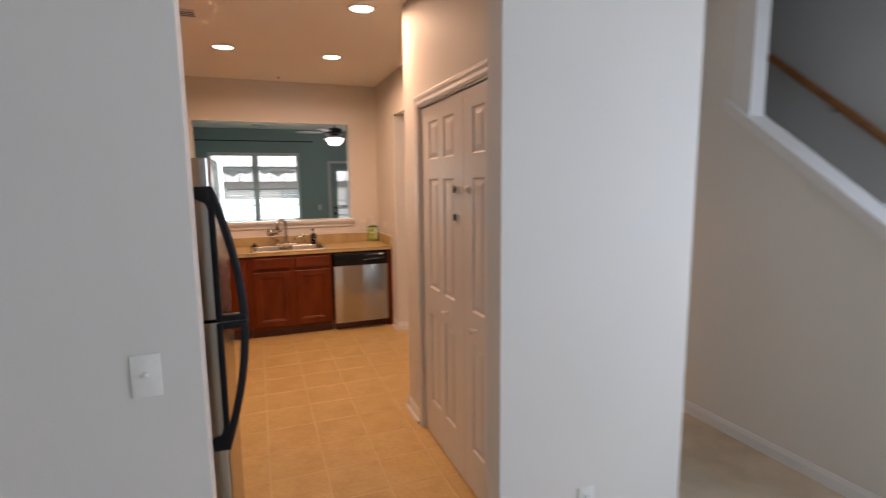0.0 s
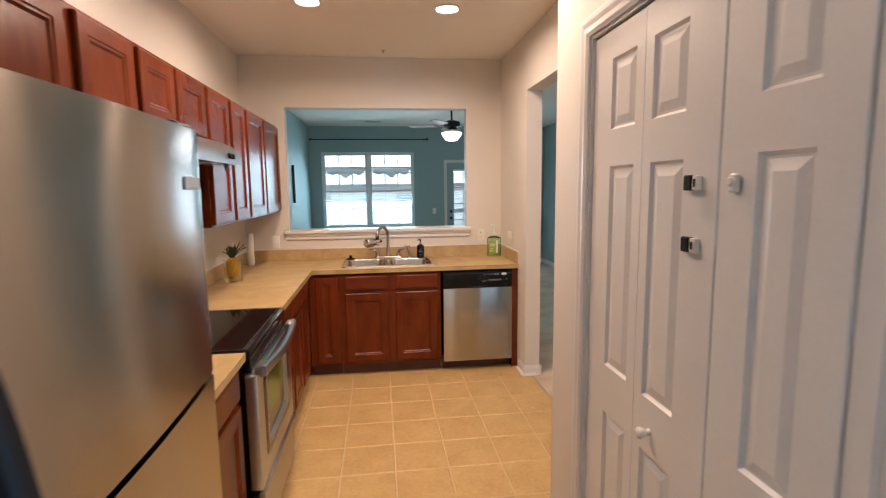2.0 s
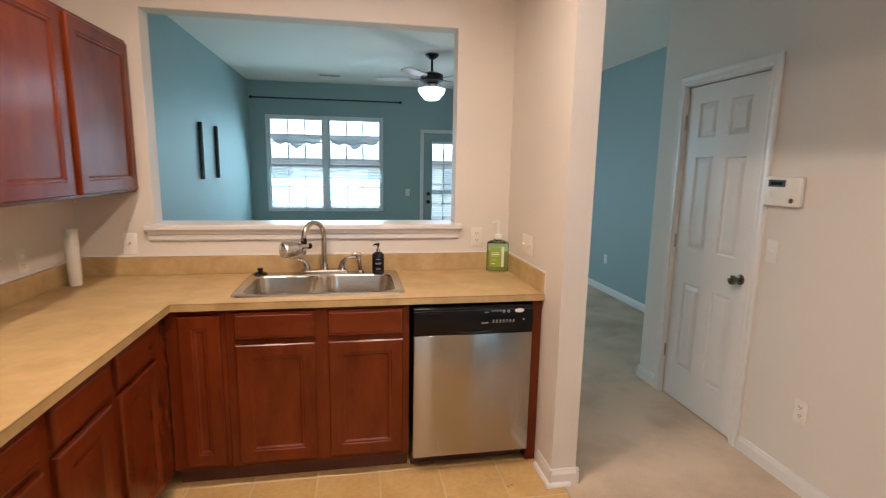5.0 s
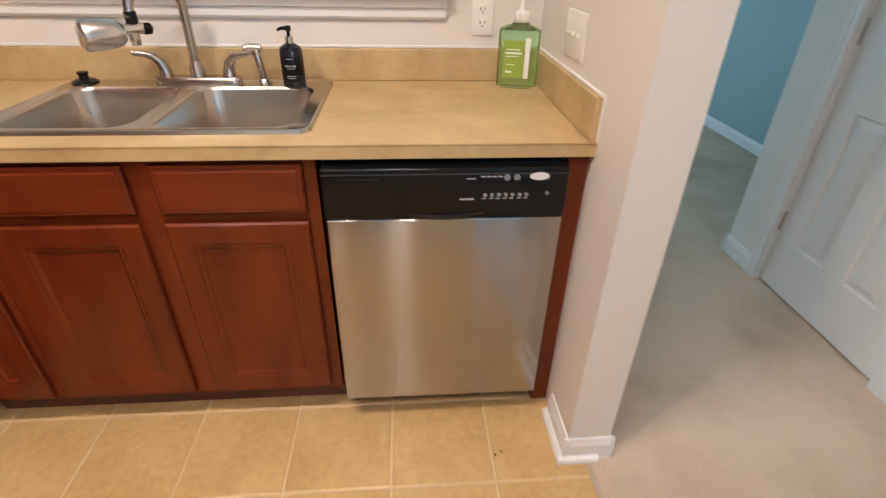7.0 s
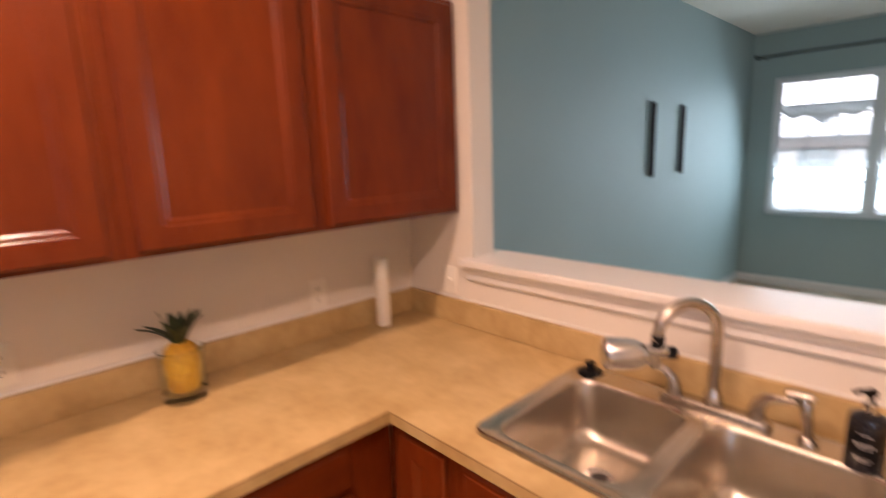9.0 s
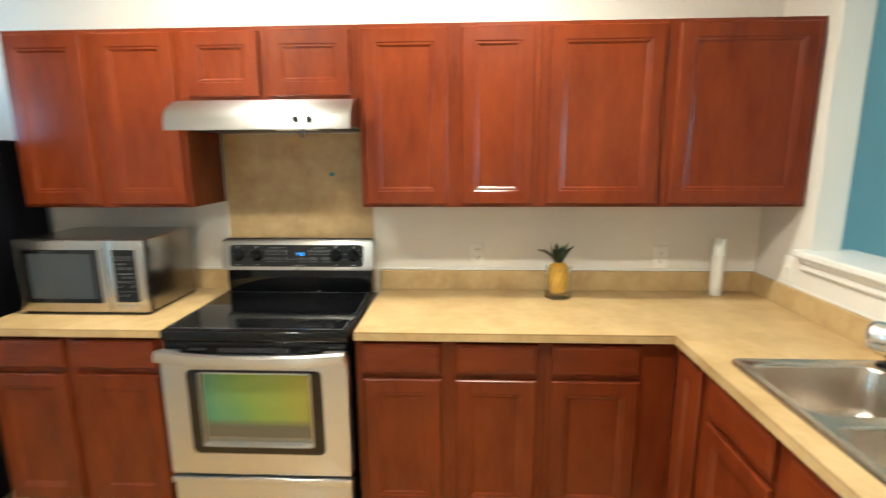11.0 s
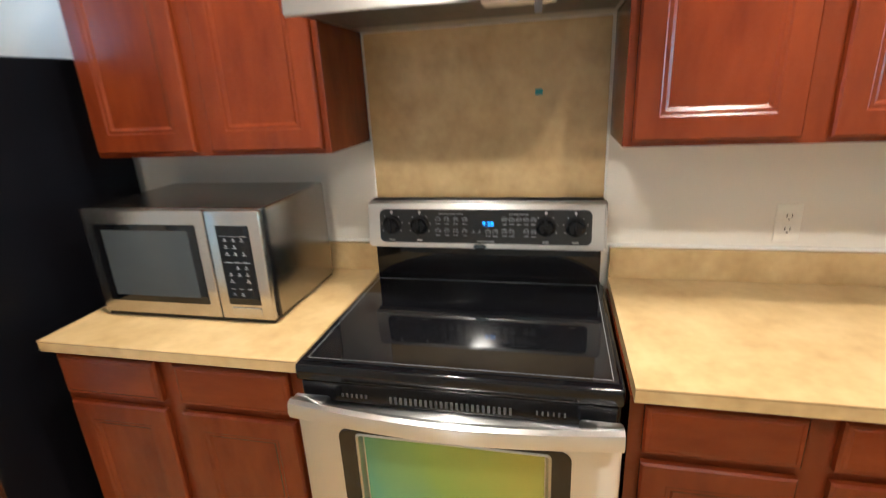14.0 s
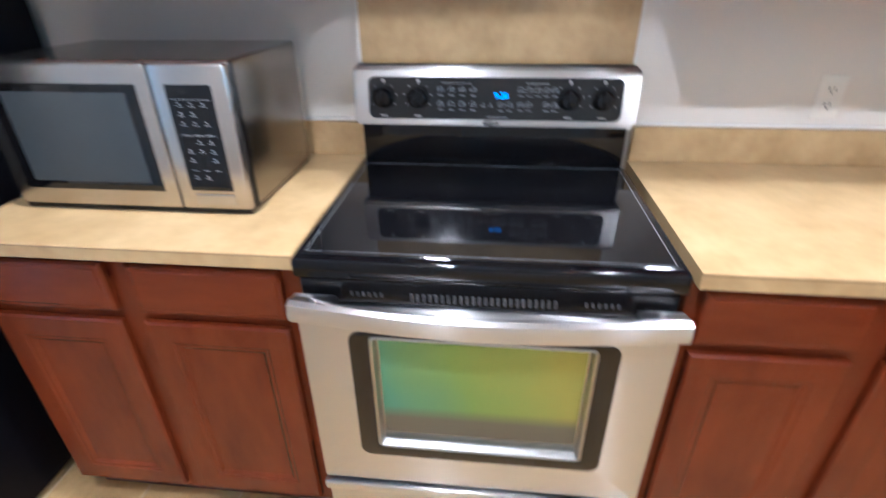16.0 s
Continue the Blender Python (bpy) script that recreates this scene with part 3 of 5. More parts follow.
def fridge():
    f = thing("fridge", pose(0.836, -4.285, 0, 0, 0, 90), "stainless top-freezer fridge with black sides and handles", "fridge")
    w = 0.692
    part("body", B(0, w, 0.068, 0.80, 0.035, 1.675, b=0.006), BLACKTEX, f, "black textured cabinet")
    for nm, z0, z1, za, zb in (("freezer_door", 1.183, 1.695, 1.172, 1.606), ("fridge_door", 0.085, 1.171, 1.168, 0.738)):
        bm = bmesh.new()
        n = 12
        arc = [(0.020 - 0.020 * math.cos(radians(15 * k)), 0.020 - 0.020 * math.sin(radians(15 * k))) for k in range(6)]
        pts = [(0.0, 0.066)] + arc + [(0.020 + (w - 0.040) * k / n, -0.012 * math.sin(math.pi * k / n)) for k in range(n + 1)] + [(w - x, y) for x, y in arc[::-1]] + [(w, 0.066)]
        a = [bm.verts.new((x, y, z0)) for x, y in pts]
        c = [bm.verts.new((x, y, z1)) for x, y in pts]
        for k in range(len(pts)):
            bm.faces.new((a[k], a[(k + 1) % len(pts)], c[(k + 1) % len(pts)], c[k]))
        bm.faces.new(a[::-1])
        bm.faces.new(c)
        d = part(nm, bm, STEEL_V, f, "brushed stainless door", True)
        # black handle: a strip on the door's corner, a tip wrapped round to its side and a bowed bar out to the split
        bm = bmesh.new()
        rows = []
        for k in range(17):
            u = k / 16
            z = zb + (za - zb) * u
            off = 0.010 - 0.080 * math.sin(math.pi / 2 * u) ** 0.9
            hw, hd = 0.013, 0.0125
            xc = 0.006 + 0.008 * u
            rows.append([bm.verts.new(p) for p in ((xc - hw, off - hd * 0.4, z), (xc - hw * 0.6, off - hd, z), (xc + hw * 0.6, off - hd, z), (xc + hw, off - hd * 0.4, z), (xc + hw, off + hd, z), (xc - hw, off + hd, z))])
        for p, q in zip(rows, rows[1:]):
            for k in range(6):
                bm.faces.new((p[k], p[(k + 1) % 6], q[(k + 1) % 6], q[k]))
        bm.faces.new(rows[0][::-1])
        bm.faces.new(rows[-1])
        s = 1 if za < zb else -1
        lo, hi = min(za, zb), max(za, zb)
        box(bm, -0.005, 0.013, -0.005, 0.014, lo, hi, b=0.004)
        box(bm, -0.002, 0.028, -0.078, 0.008, min(za, za + s * 0.022), max(za, za + s * 0.022), b=0.005)
        extrude_poly(bm, [(0.056, zb), (0.060, zb - s * 0.008), (0.056, zb - s * 0.034), (0.022, zb - s * 0.050), (0.004, zb - s * 0.090), (-0.004, zb - s * 0.090), (-0.004, zb + s * 0.002)], -0.007, 0.001)
        part("handle", bm, MATTEBLACK, d, "bowed black plastic handle", True)
    part("gasket", B(0.012, w - 0.012, 0.064, 0.077, 0.09, 1.672), DARKGREY, f)
    part("hinge_cover", B(w - 0.10, w - 0.01, 0.010, 0.12, 1.690, 1.708, b=0.006), BLACK, f)
    part("kick_grille", B(0.02, w - 0.02, 0.06, 0.09, 0.03, 0.082, b=0.004), BLACK, f)
    part("badge", B(w - 0.115, w - 0.045, -0.010, 0.004, 1.575, 1.600, b=0.002), STEEL, f, "small raised metal badge")
    return f


fridge()
mag = bmesh.new()
lathe(mag, [(0.022, -3.5922), (0.022, -3.589), (0.018, -3.5855)], 0, 0, 28, "y")
for v in mag.verts:
    v.co.x, v.co.z = v.co.x + 0.628, v.co.z * 0.72 + 1.292
solo("fridge_magnet", mag, PLASTIC, "small white oval magnet on black fridge side", "magnet", smooth=True)

# microwave
mw = thing("microwave", pose(0.475, -3.392, 0.914, 0, 0, 90), "stainless countertop microwave with dark door window", "microwave")
part("case", B(0, 0.575, 0.022, 0.39, 0.012, 0.335, b=0.006), STEEL_D, mw, "dark brushed stainless case")
mdoor = part("door", B(0.0, 0.405, -0.002, 0.021, 0.014, 0.333, b=0.006, seg=3), STEEL_M, mw, "", True)
part("window", B(0.035, 0.375, -0.0045, 0.001, 0.055, 0.292, b=0.002), GLOSSBLACK, mdoor, "dark glass window")
mpan = part("control_panel", B(0.408, 0.575, -0.002, 0.021, 0.014, 0.333, b=0.006, seg=3), STEEL_M, mw, "", True)
part("keypad", B(0.440, 0.540, -0.0045, 0.001, 0.060, 0.292, b=0.002), GLOSSBLACK, mpan, "black keypad")


# ---------------------------------------------------------------- range details
CHARCOAL = mat("charcoal_glass", (0.006, 0.006, 0.007), 0.12, var=0.1, scale=4, fine=50)
DIMMARK = mat("dim_grey_marking", (0.20, 0.21, 0.22), 0.5, var=0.05)
MARK = mat("pale_grey_marking", (0.42, 0.42, 0.42), 0.5, var=0.05)
BLUE_LED = glow("blue_led", (0.05, 0.35, 1.0), 2.0)
# reflected sheen of the oven glass painted as colour, teal to yellow-green
OVENSHEEN = bpy.data.materials.new("oven_glass_painted_sheen")
OVENSHEEN.use_nodes = True
nt = OVENSHEEN.node_tree
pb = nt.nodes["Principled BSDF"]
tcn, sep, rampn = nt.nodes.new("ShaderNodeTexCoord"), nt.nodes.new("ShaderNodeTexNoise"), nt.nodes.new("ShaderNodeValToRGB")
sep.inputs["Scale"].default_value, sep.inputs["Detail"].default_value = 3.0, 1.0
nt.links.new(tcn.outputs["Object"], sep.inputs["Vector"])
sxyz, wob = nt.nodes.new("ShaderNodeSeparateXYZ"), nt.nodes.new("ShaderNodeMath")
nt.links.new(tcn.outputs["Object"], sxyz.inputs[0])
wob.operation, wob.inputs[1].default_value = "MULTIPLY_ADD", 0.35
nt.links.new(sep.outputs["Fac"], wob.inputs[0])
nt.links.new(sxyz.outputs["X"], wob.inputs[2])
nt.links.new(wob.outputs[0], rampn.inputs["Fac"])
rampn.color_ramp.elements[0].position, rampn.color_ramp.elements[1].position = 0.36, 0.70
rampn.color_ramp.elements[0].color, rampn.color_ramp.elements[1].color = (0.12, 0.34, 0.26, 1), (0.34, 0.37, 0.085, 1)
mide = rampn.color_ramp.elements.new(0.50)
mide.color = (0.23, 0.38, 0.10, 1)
# dark grey painted over the sheen towards the pane's foot, for the dim oven behind
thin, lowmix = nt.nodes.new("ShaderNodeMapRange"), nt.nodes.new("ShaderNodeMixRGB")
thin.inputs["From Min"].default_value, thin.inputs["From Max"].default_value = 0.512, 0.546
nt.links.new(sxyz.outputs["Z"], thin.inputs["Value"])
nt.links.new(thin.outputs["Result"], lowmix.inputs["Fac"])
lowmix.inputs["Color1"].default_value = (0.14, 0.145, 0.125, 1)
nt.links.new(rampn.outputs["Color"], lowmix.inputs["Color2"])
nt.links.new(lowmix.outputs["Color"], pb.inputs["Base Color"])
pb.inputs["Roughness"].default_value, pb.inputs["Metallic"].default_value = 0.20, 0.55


def text_mesh(body, size, material, name, parent, m):
    cu = bpy.data.curves.new(name, "FONT")
    cu.body, cu.size, cu.align_x, cu.align_y = body, size, "CENTER", "CENTER"
    tmp = bpy.data.objects.new(name + "_tmp", cu)
    scene.collection.objects.link(tmp)
    bpy.context.view_layer.update()
    me = bpy.data.meshes.new_from_object(tmp.evaluated_get(bpy.context.evaluated_depsgraph_get()))
    bpy.data.objects.remove(tmp)
    me.transform(m)
    me.materials.clear()
    me.materials.append(material)
    ob = new(name, me)
    ob.parent = parent
    return ob


RW = 0.759


def face_y(z):
    return 0.545 + (z - 1.035) * 0.017 / 0.130


housing = [o for o in range_ob.children if o.name.startswith("control_housing")][0]
bm = bmesh.new()
pts = []
for cx, cz, a0 in ((0.697, 1.143, 0), (0.062, 1.143, 90), (0.062, 1.072, 180), (0.697, 1.072, 270)):
    for k in range(6):
        a = radians(a0 + 90 * k / 5)
        pts.append((cx + 0.018 * math.cos(a), cz + 0.018 * math.sin(a)))
fa = [bm.verts.new((x, face_y(z) - 0.0025, z)) for x, z in pts]
ba = [bm.verts.new((x, face_y(z) + 0.004, z)) for x, z in pts]
bm.faces.new(fa)
for k in range(len(pts)):
    bm.faces.new((fa[k], fa[(k + 1) % len(pts)], ba[(k + 1) % len(pts)], ba[k]))
panel = part("control_glass", bm, CHARCOAL, range_ob, "black glass control panel")
for kx in (0.085, 0.179, 0.579, 0.667):
    bm = bmesh.new()
    yf = face_y(1.110)
    lathe(bm, [(0.030, yf - 0.003), (0.030, yf - 0.006), (0.024, yf - 0.008), (0.022, yf - 0.024), (0.019, yf - 0.027)], kx, 1.110, 28, "y")
    box(bm, kx - 0.005, kx + 0.005, yf - 0.034, yf - 0.020, 1.088, 1.134, b=0.002)
    part("knob", bm, BLACK, range_ob, "black burner knob", True)
bm = bmesh.new()
for kx in (0.085, 0.179, 0.579, 0.667):
    for k in range(7):
        a = radians(210 - 40 * k)
        x, z = kx + 0.036 * math.cos(a), 1.110 + 0.036 * math.sin(a)
        box(bm, x - 0.0012, x + 0.0012, face_y(z) - 0.0035, face_y(z) - 0.002, z - 0.0012, z + 0.0012)
    box(bm, kx - 0.010, kx + 0.010, face_y(1.062) - 0.0035, face_y(1.062) - 0.002, 1.0605, 1.0635)
    box(bm, kx - 0.004, kx + 0.004, face_y(1.152) - 0.0035, face_y(1.152) - 0.002, 1.149, 1.155)
tagged(part("dial_marks", bm, MARK, range_ob, "pale dial markings"), kind="stuff")


def ring(bm, cx, cz, r, y, w=0.0014, n=16):
    for k in range(n):
        a, c = 2 * math.pi * k / n, 2 * math.pi * (k + 1) / n
        quad(bm, [(cx + r * math.cos(a), y, cz + r * math.sin(a)), (cx + r * math.cos(c), y, cz + r * math.sin(c)),
                  (cx + (r - w) * math.cos(c), y, cz + (r - w) * math.sin(c)), (cx + (r - w) * math.cos(a), y, cz + (r - w) * math.sin(a))])


bm = bmesh.new()
for cx, cz in [(0.240 + 0.029 * k, 1.130) for k in range(4)] + [(0.453 + 0.022 * k, 1.130) for k in range(5)] + [(0.240 + 0.029 * k, 1.093) for k in range(4)] + [(0.453, 1.093), (0.475, 1.093), (0.520, 1.093), (0.542, 1.093), (0.402, 1.092), (0.424, 1.092)]:
    ring(bm, cx, cz, 0.0088, face_y(cz) - 0.0033)
    ring(bm, cx, cz, 0.0045, face_y(cz) - 0.0033, 0.0012, 8)
    box(bm, cx - 0.007, cx + 0.007, face_y(cz - 0.014) - 0.0035, face_y(cz) - 0.002, cz - 0.0150, cz - 0.0132)
for cx, w in ((0.283, 0.040), (0.497, 0.030)):
    for k in range(int(w * 400)):
        x = cx - w + k * 0.005
        box(bm, x, x + 0.003, face_y(1.147) - 0.0035, face_y(1.147) - 0.002, 1.1455, 1.1485)
for cx in (0.355, 0.375):
    box(bm, cx - 0.006, cx + 0.006, face_y(1.092) - 0.0035, face_y(1.092) - 0.002, 1.088, 1.0895)
    box(bm, cx - 0.0006, cx + 0.0006, face_y(1.092) - 0.0035, face_y(1.092) - 0.002, 1.088, 1.099)
box(bm, 0.365, 0.420, face_y(1.062) - 0.0035, face_y(1.062) - 0.002, 1.0595, 1.0625)
tagged(part("button_markings", bm, DIMMARK, range_ob, "pale grey button rings and lettering bars"), kind="stuff")
text_mesh("9:28", 0.021, BLUE_LED, "clock_digits", range_ob, Matrix.Translation((0.401, face_y(1.116) - 0.0036, 1.116)) @ Matrix.Rotation(radians(90), 4, "X"))
bm = bmesh.new()
lathe(bm, [(0.022, 0.540), (0.022, 0.5415), (0.020, 0.5385)], 0.376, 0, 28, "y")
for v in bm.verts:
    v.co.z = v.co.z * 0.34 + 1.046
part("badge", bm, CHROME, range_ob, "oval chrome badge", True)
# thin pale border line on the glass cooktop
bm = bmesh.new()
for x0, x1, y0, y1 in ((0.022, 0.737, 0.032, 0.0335), (0.022, 0.737, 0.5605, 0.562), (0.022, 0.0235, 0.0335, 0.5605), (0.7355, 0.737, 0.0335, 0.5605)):
    box(bm, x0, x1, y0, y1, 0.9186, 0.9190)
part("cooktop_border", bm, DIMMARK, range_ob, "thin pale border line")
# vent strip between cooktop and oven door
part("vent_strip", B(0.012, RW - 0.012, 0.004, 0.03, 0.818, 0.871, b=0.004), BLACK, range_ob, "black vent strip")
bm = bmesh.new()
for k in range(24):
    x = 0.235 + k * 0.0122
    box(bm, x, x + 0.0058, 0.0015, 0.006, 0.828, 0.846, b=0.001, seg=1)
for k in range(6):
    for x in (0.115 + k * 0.012, 0.575 + k * 0.012):
        box(bm, x, x + 0.004, 0.0015, 0.006, 0.836, 0.845)
tagged(part("vent_grille", bm, DARKGREY, range_ob, "row of dark vent slots"), kind="stuff")
# oven window: rounded black border, bright bezel, inner glass with painted sheen


bm = bmesh.new()
loft(bm, face_loops(0.105, RW - 0.105, 0.398, 0.764, 0.026, ((0, -0.0195), (0.0005, -0.0222), (0.003, -0.0228))) + face_loops(0.148, RW - 0.148, 0.428, 0.754, 0.013, ((0, -0.0228), (0, -0.0200))), cap=False)
part("window_border", bm, GLOSSBLACK, oven_door, "wide black glass window border", True)
IX0, IX1, IZ0, IZ1 = 0.150, RW - 0.150, 0.430, 0.752
bm = bmesh.new()
loft(bm, face_loops(IX0, IX1, IZ0, IZ1, 0.012, ((-0.002, -0.0222), (0.0, -0.0240), (0.003, -0.0245), (0.005, -0.0232), (0.010, -0.0058), (0.013, -0.0050))), cap=False)
part("window_bezel", bm, mat("satin_bezel", (0.42, 0.42, 0.41), 0.30, metal=1.0, var=0.05, scale=6, fine=60, rvar=0.0), oven_door, "bright metal bezel", True)
bm = bmesh.new()
loft(bm, face_loops(IX0 + 0.010, IX1 - 0.010, IZ0 + 0.010, IZ1 - 0.006, 0.006, ((0, -0.0036), (0.001, -0.0040))))
part("inner_frame", bm, mat("grey_inner_steel", (0.26, 0.27, 0.26), 0.34, metal=0.8, var=0.05, scale=5, fine=30, rvar=0.0), oven_door, "steel inner door frame")
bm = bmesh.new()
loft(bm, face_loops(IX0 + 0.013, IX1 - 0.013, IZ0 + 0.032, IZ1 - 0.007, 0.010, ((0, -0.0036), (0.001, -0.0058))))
part("window_glass", bm, OVENSHEEN, oven_door, "oven glass with painted green-yellow sheen and dark grey foot")
for x in (0.003, RW - 0.003 - 0.090):
    part("handle_bracket", B(x, x + 0.090, -0.052, -0.010, 0.812, 0.847, b=0.007, seg=3), STEEL, oven_door, "stainless handle end bracket", True)

# ---------------------------------------------------------------- dishwasher details
BUTTONGREY = mat("button_grey", (0.22, 0.22, 0.22), 0.45, var=0.1)
for x, z, r in [(0.380 + 0.017 * k, 0.792, 0.0050) for k in range(1, 8)] + [(0.448, 0.838, 0.0080), (0.472, 0.838, 0.0080), (0.550, 0.795, 0.005)]:
    part("button", lathe(bmesh.new(), [(r, -0.0515), (r, -0.054), (r * 0.7, -0.0548)], x, z, 14, "y"), BUTTONGREY, dishwasher_ob, "small grey push button", True)
bm = bmesh.new()
for k in range(7):
    x = 0.390 + 0.017 * k
    box(bm, x, x + 0.010, -0.0530, -0.0515, 0.782, 0.784)
for k in range(4):
    x = 0.385 + 0.014 * k
    box(bm, x, x + 0.010, -0.0530, -0.0515, 0.839, 0.842)
box(bm, 0.335, 0.370, -0.0530, -0.0515, 0.780, 0.784)
box(bm, 0.350, 0.372, -0.0530, -0.0515, 0.8345, 0.8365)
tagged(part("panel_lettering", bm, MARK, dishwasher_ob, "pale lettering bars"), kind="stuff")
bm = bmesh.new()
lathe(bm, [(0.024, -0.0515), (0.024, -0.0535), (0.022, -0.0545)], 0.527, 0, 28, "y")
for v in bm.verts:
    v.co.z = v.co.z * 0.42 + 0.840
part("badge", bm, TRIM, dishwasher_ob, "oval silver-white badge", True)
part("vent_slot", B(0.045, 0.140, -0.0540, -0.0505, 0.834, 0.838, b=0.0015), MATTEBLACK, dishwasher_ob)
bm = bmesh.new()
tube(bm, [(0.205 + 0.19 * k / 10, -0.050, 0.735 + 0.010 * (abs(k - 5) / 5) ** 2) for k in range(11)], [0.004 + 0.006 * math.sin(math.pi * k / 10) for k in range(11)], 8)
part("grip_recess", bm, GLOSSBLACK, dishwasher_ob, "recessed black grip", True)
part("trim_line", B(0.008, 0.598, -0.0530, -0.050, 0.8470, 0.8485), DARKGREY, dishwasher_ob, "thin bright trim line")

# hood details
for y in (0.544, 0.598):
    bm = bmesh.new()
    lathe(bm, [(0.014, 0.0), (0.014, 0.012), (0.012, 0.018)], 0, 0, 20)
    ob = part("knob", bm, BLACK, hood, "round black hood knob", True)
    ob.data.transform(Matrix.Translation((y, -0.474, 1.737)) @ Matrix.Rotation(radians(80), 4, "X"))
part("filter_clip", extrude_poly(bmesh.new(), [(-0.472, 1.702), (-0.444, 1.702), (-0.458, 1.668)], 0.556, 0.572), DARKGREY, hood, "small dark filter clip")
part("underside", B(0.012, 0.748, -0.462, -0.006, 1.7065, 1.7110), DARKGREY, hood, "dark grease-filter underside")
part("light_lens", B(0.44, 0.60, -0.43, -0.36, 1.698, 1.7064, b=0.003), PLASTIC, hood, "unlit frosted lamp lens")

solo("sticker", B(0.0082, 0.0092, -2.122, -2.100, 1.494, 1.512), mat("teal_sticker", (0.02, 0.22, 0.26), 0.5), "small teal sticker on the range splash panel", "sticker")

# microwave details
bm = bmesh.new()
for r in range(9):
    for k in range(3):
        x, z = 0.457 + 0.026 * k, 0.248 - 0.020 * r
        if (r * 3 + k) % 7 == 5:
            continue
        box(bm, x, x + 0.013, -0.0052, -0.0040, z, z + 0.0016)
        if r % 4 != 3:
            box(bm, x + 0.004, x + 0.009, -0.0052, -0.0040, z + 0.0045, z + 0.0085)
for z in (0.262, 0.186):
    box(bm, 0.448, 0.532, -0.0052, -0.0040, z, z + 0.0012)
tagged(part("keypad_lettering", bm, DIMMARK, mpan, "pale key symbols"), kind="stuff")
part("door_button", B(0.445, 0.540, -0.0040, 0.001, 0.024, 0.052, b=0.002), STEEL_M, mpan, "flat door release button")
part("inner_screen", B(0.062, 0.350, -0.0050, -0.0042, 0.075, 0.275, b=0.0003, seg=1), mat("grey_mesh_glass", (0.05, 0.058, 0.064), 0.10, var=0.1, scale=6, fine=300, spec=0.3), mdoor, "grey mesh screen behind glass")
part("side_edge", B(0.5752, 0.579, 0.020, 0.032, 0.012, 0.335), BLACK, mw)
for x in (0.04, 0.52):
    for y in (0.05, 0.35):
        part("foot", B(x - 0.012, x + 0.012, y - 0.012, y + 0.012, 0.0, 0.014), BLACK, mw)
# black sheet added as the shade in the gap under the case
part("base_rail", B(0.006, 0.569, 0.004, 0.385, 0.004, 0.013), BLACK, mw)

# ---------------------------------------------------------------- sink and faucet
sink = thing("sink", pose(0, 0, 0.914), "double-bowl stainless drop-in sink", "sink")
BOWLS = ((0.918, 1.250, -0.530, -0.128), (1.292, 1.645, -0.530, -0.128))
bm = bmesh.new()
loops = [[(x, y, 0.0075) for x, y in rrect(SX0 + 0.012, SX1 - 0.012, SY0 + 0.012, SY1 - 0.012, 0.030)]] + [[(x, y, 0.0075) for x, y in rrect(*b, 0.060)] for b in BOWLS]
edges = []
for l in loops:
    vs = [bm.verts.new(p) for p in l]
    edges += [bm.edges.new((vs[k], vs[(k + 1) % len(vs)])) for k in range(len(vs))]
bmesh.ops.triangle_fill(bm, use_beauty=True, edges=edges)
loft(bm, [[(x, y, 0.0075) for x, y in rrect(SX0 + 0.012, SX1 - 0.012, SY0 + 0.012, SY1 - 0.012, 0.030)],
          [(x, y, 0.010) for x, y in rrect(SX0 + 0.008, SX1 - 0.008, SY0 + 0.008, SY1 - 0.008, 0.033)],
          [(x, y, 0.009) for x, y in rrect(SX0 + 0.003, SX1 - 0.003, SY0 + 0.003, SY1 - 0.003, 0.036)],
          [(x, y, 0.0005) for x, y in rrect(SX0, SX1, SY0, SY1, 0.038)]], cap=False)
part("rim", bm, SINK, sink, "", True)
for b in BOWLS:
    bm = bmesh.new()
    x0, x1, y0, y1 = b
    loft(bm, [[(x, y, z) for x, y in rrect(x0 + i, x1 - i, y0 + i, y1 - i, r)] for i, z, r in
              ((0.0, 0.0075, 0.060), (0.003, 0.005, 0.060), (0.006, -0.004, 0.060), (0.014, -0.120, 0.064), (0.020, -0.145, 0.066), (0.034, -0.163, 0.070), (0.058, -0.170, 0.074))])
    bowl = part("bowl", bm, SINK, sink, "", True)
    bm = bmesh.new()
    cx, cy = (x0 + x1) / 2, (y0 + y1) / 2 + 0.03
    lathe(bm, [(0.044, -0.1695), (0.042, -0.1665), (0.034, -0.1675), (0.028, -0.1692), (0.004, -0.1692)], cx, cy, 28)
    dr = part("drain", bm, CHROME, bowl, "round metal drain", True)
    part("strainer", lathe(bmesh.new(), [(0.026, -0.1688), (0.024, -0.1680), (0.001, -0.1682)], cx, cy, 20), BLACK, bowl)

fau = thing("faucet", pose(1.277, -0.085, 0.9215), "brushed nickel gooseneck faucet with two lever handles", "faucet")
bm = bmesh.new()
loft(bm, [[(x, y, z) for x, y in rrect(-0.132 + i, 0.132 - i, -0.027 + i, 0.027 - i, 0.026 - i)] for i, z in ((0, 0), (0, 0.014), (0.004, 0.020), (0.010, 0.022))])
part("base_plate", bm, NICKEL, fau, "", True)
part("collar", lathe(bmesh.new(), [(0.024, 0.020), (0.022, 0.045), (0.016, 0.058), (0.0145, 0.066)], 0, 0, 24), NICKEL, fau, "", True)
bm = bmesh.new()
dirx, diry = -0.62, -0.78
R = 0.078
pts = [(0, 0, 0.05), (0, 0, 0.12), (0, 0, 0.20)]
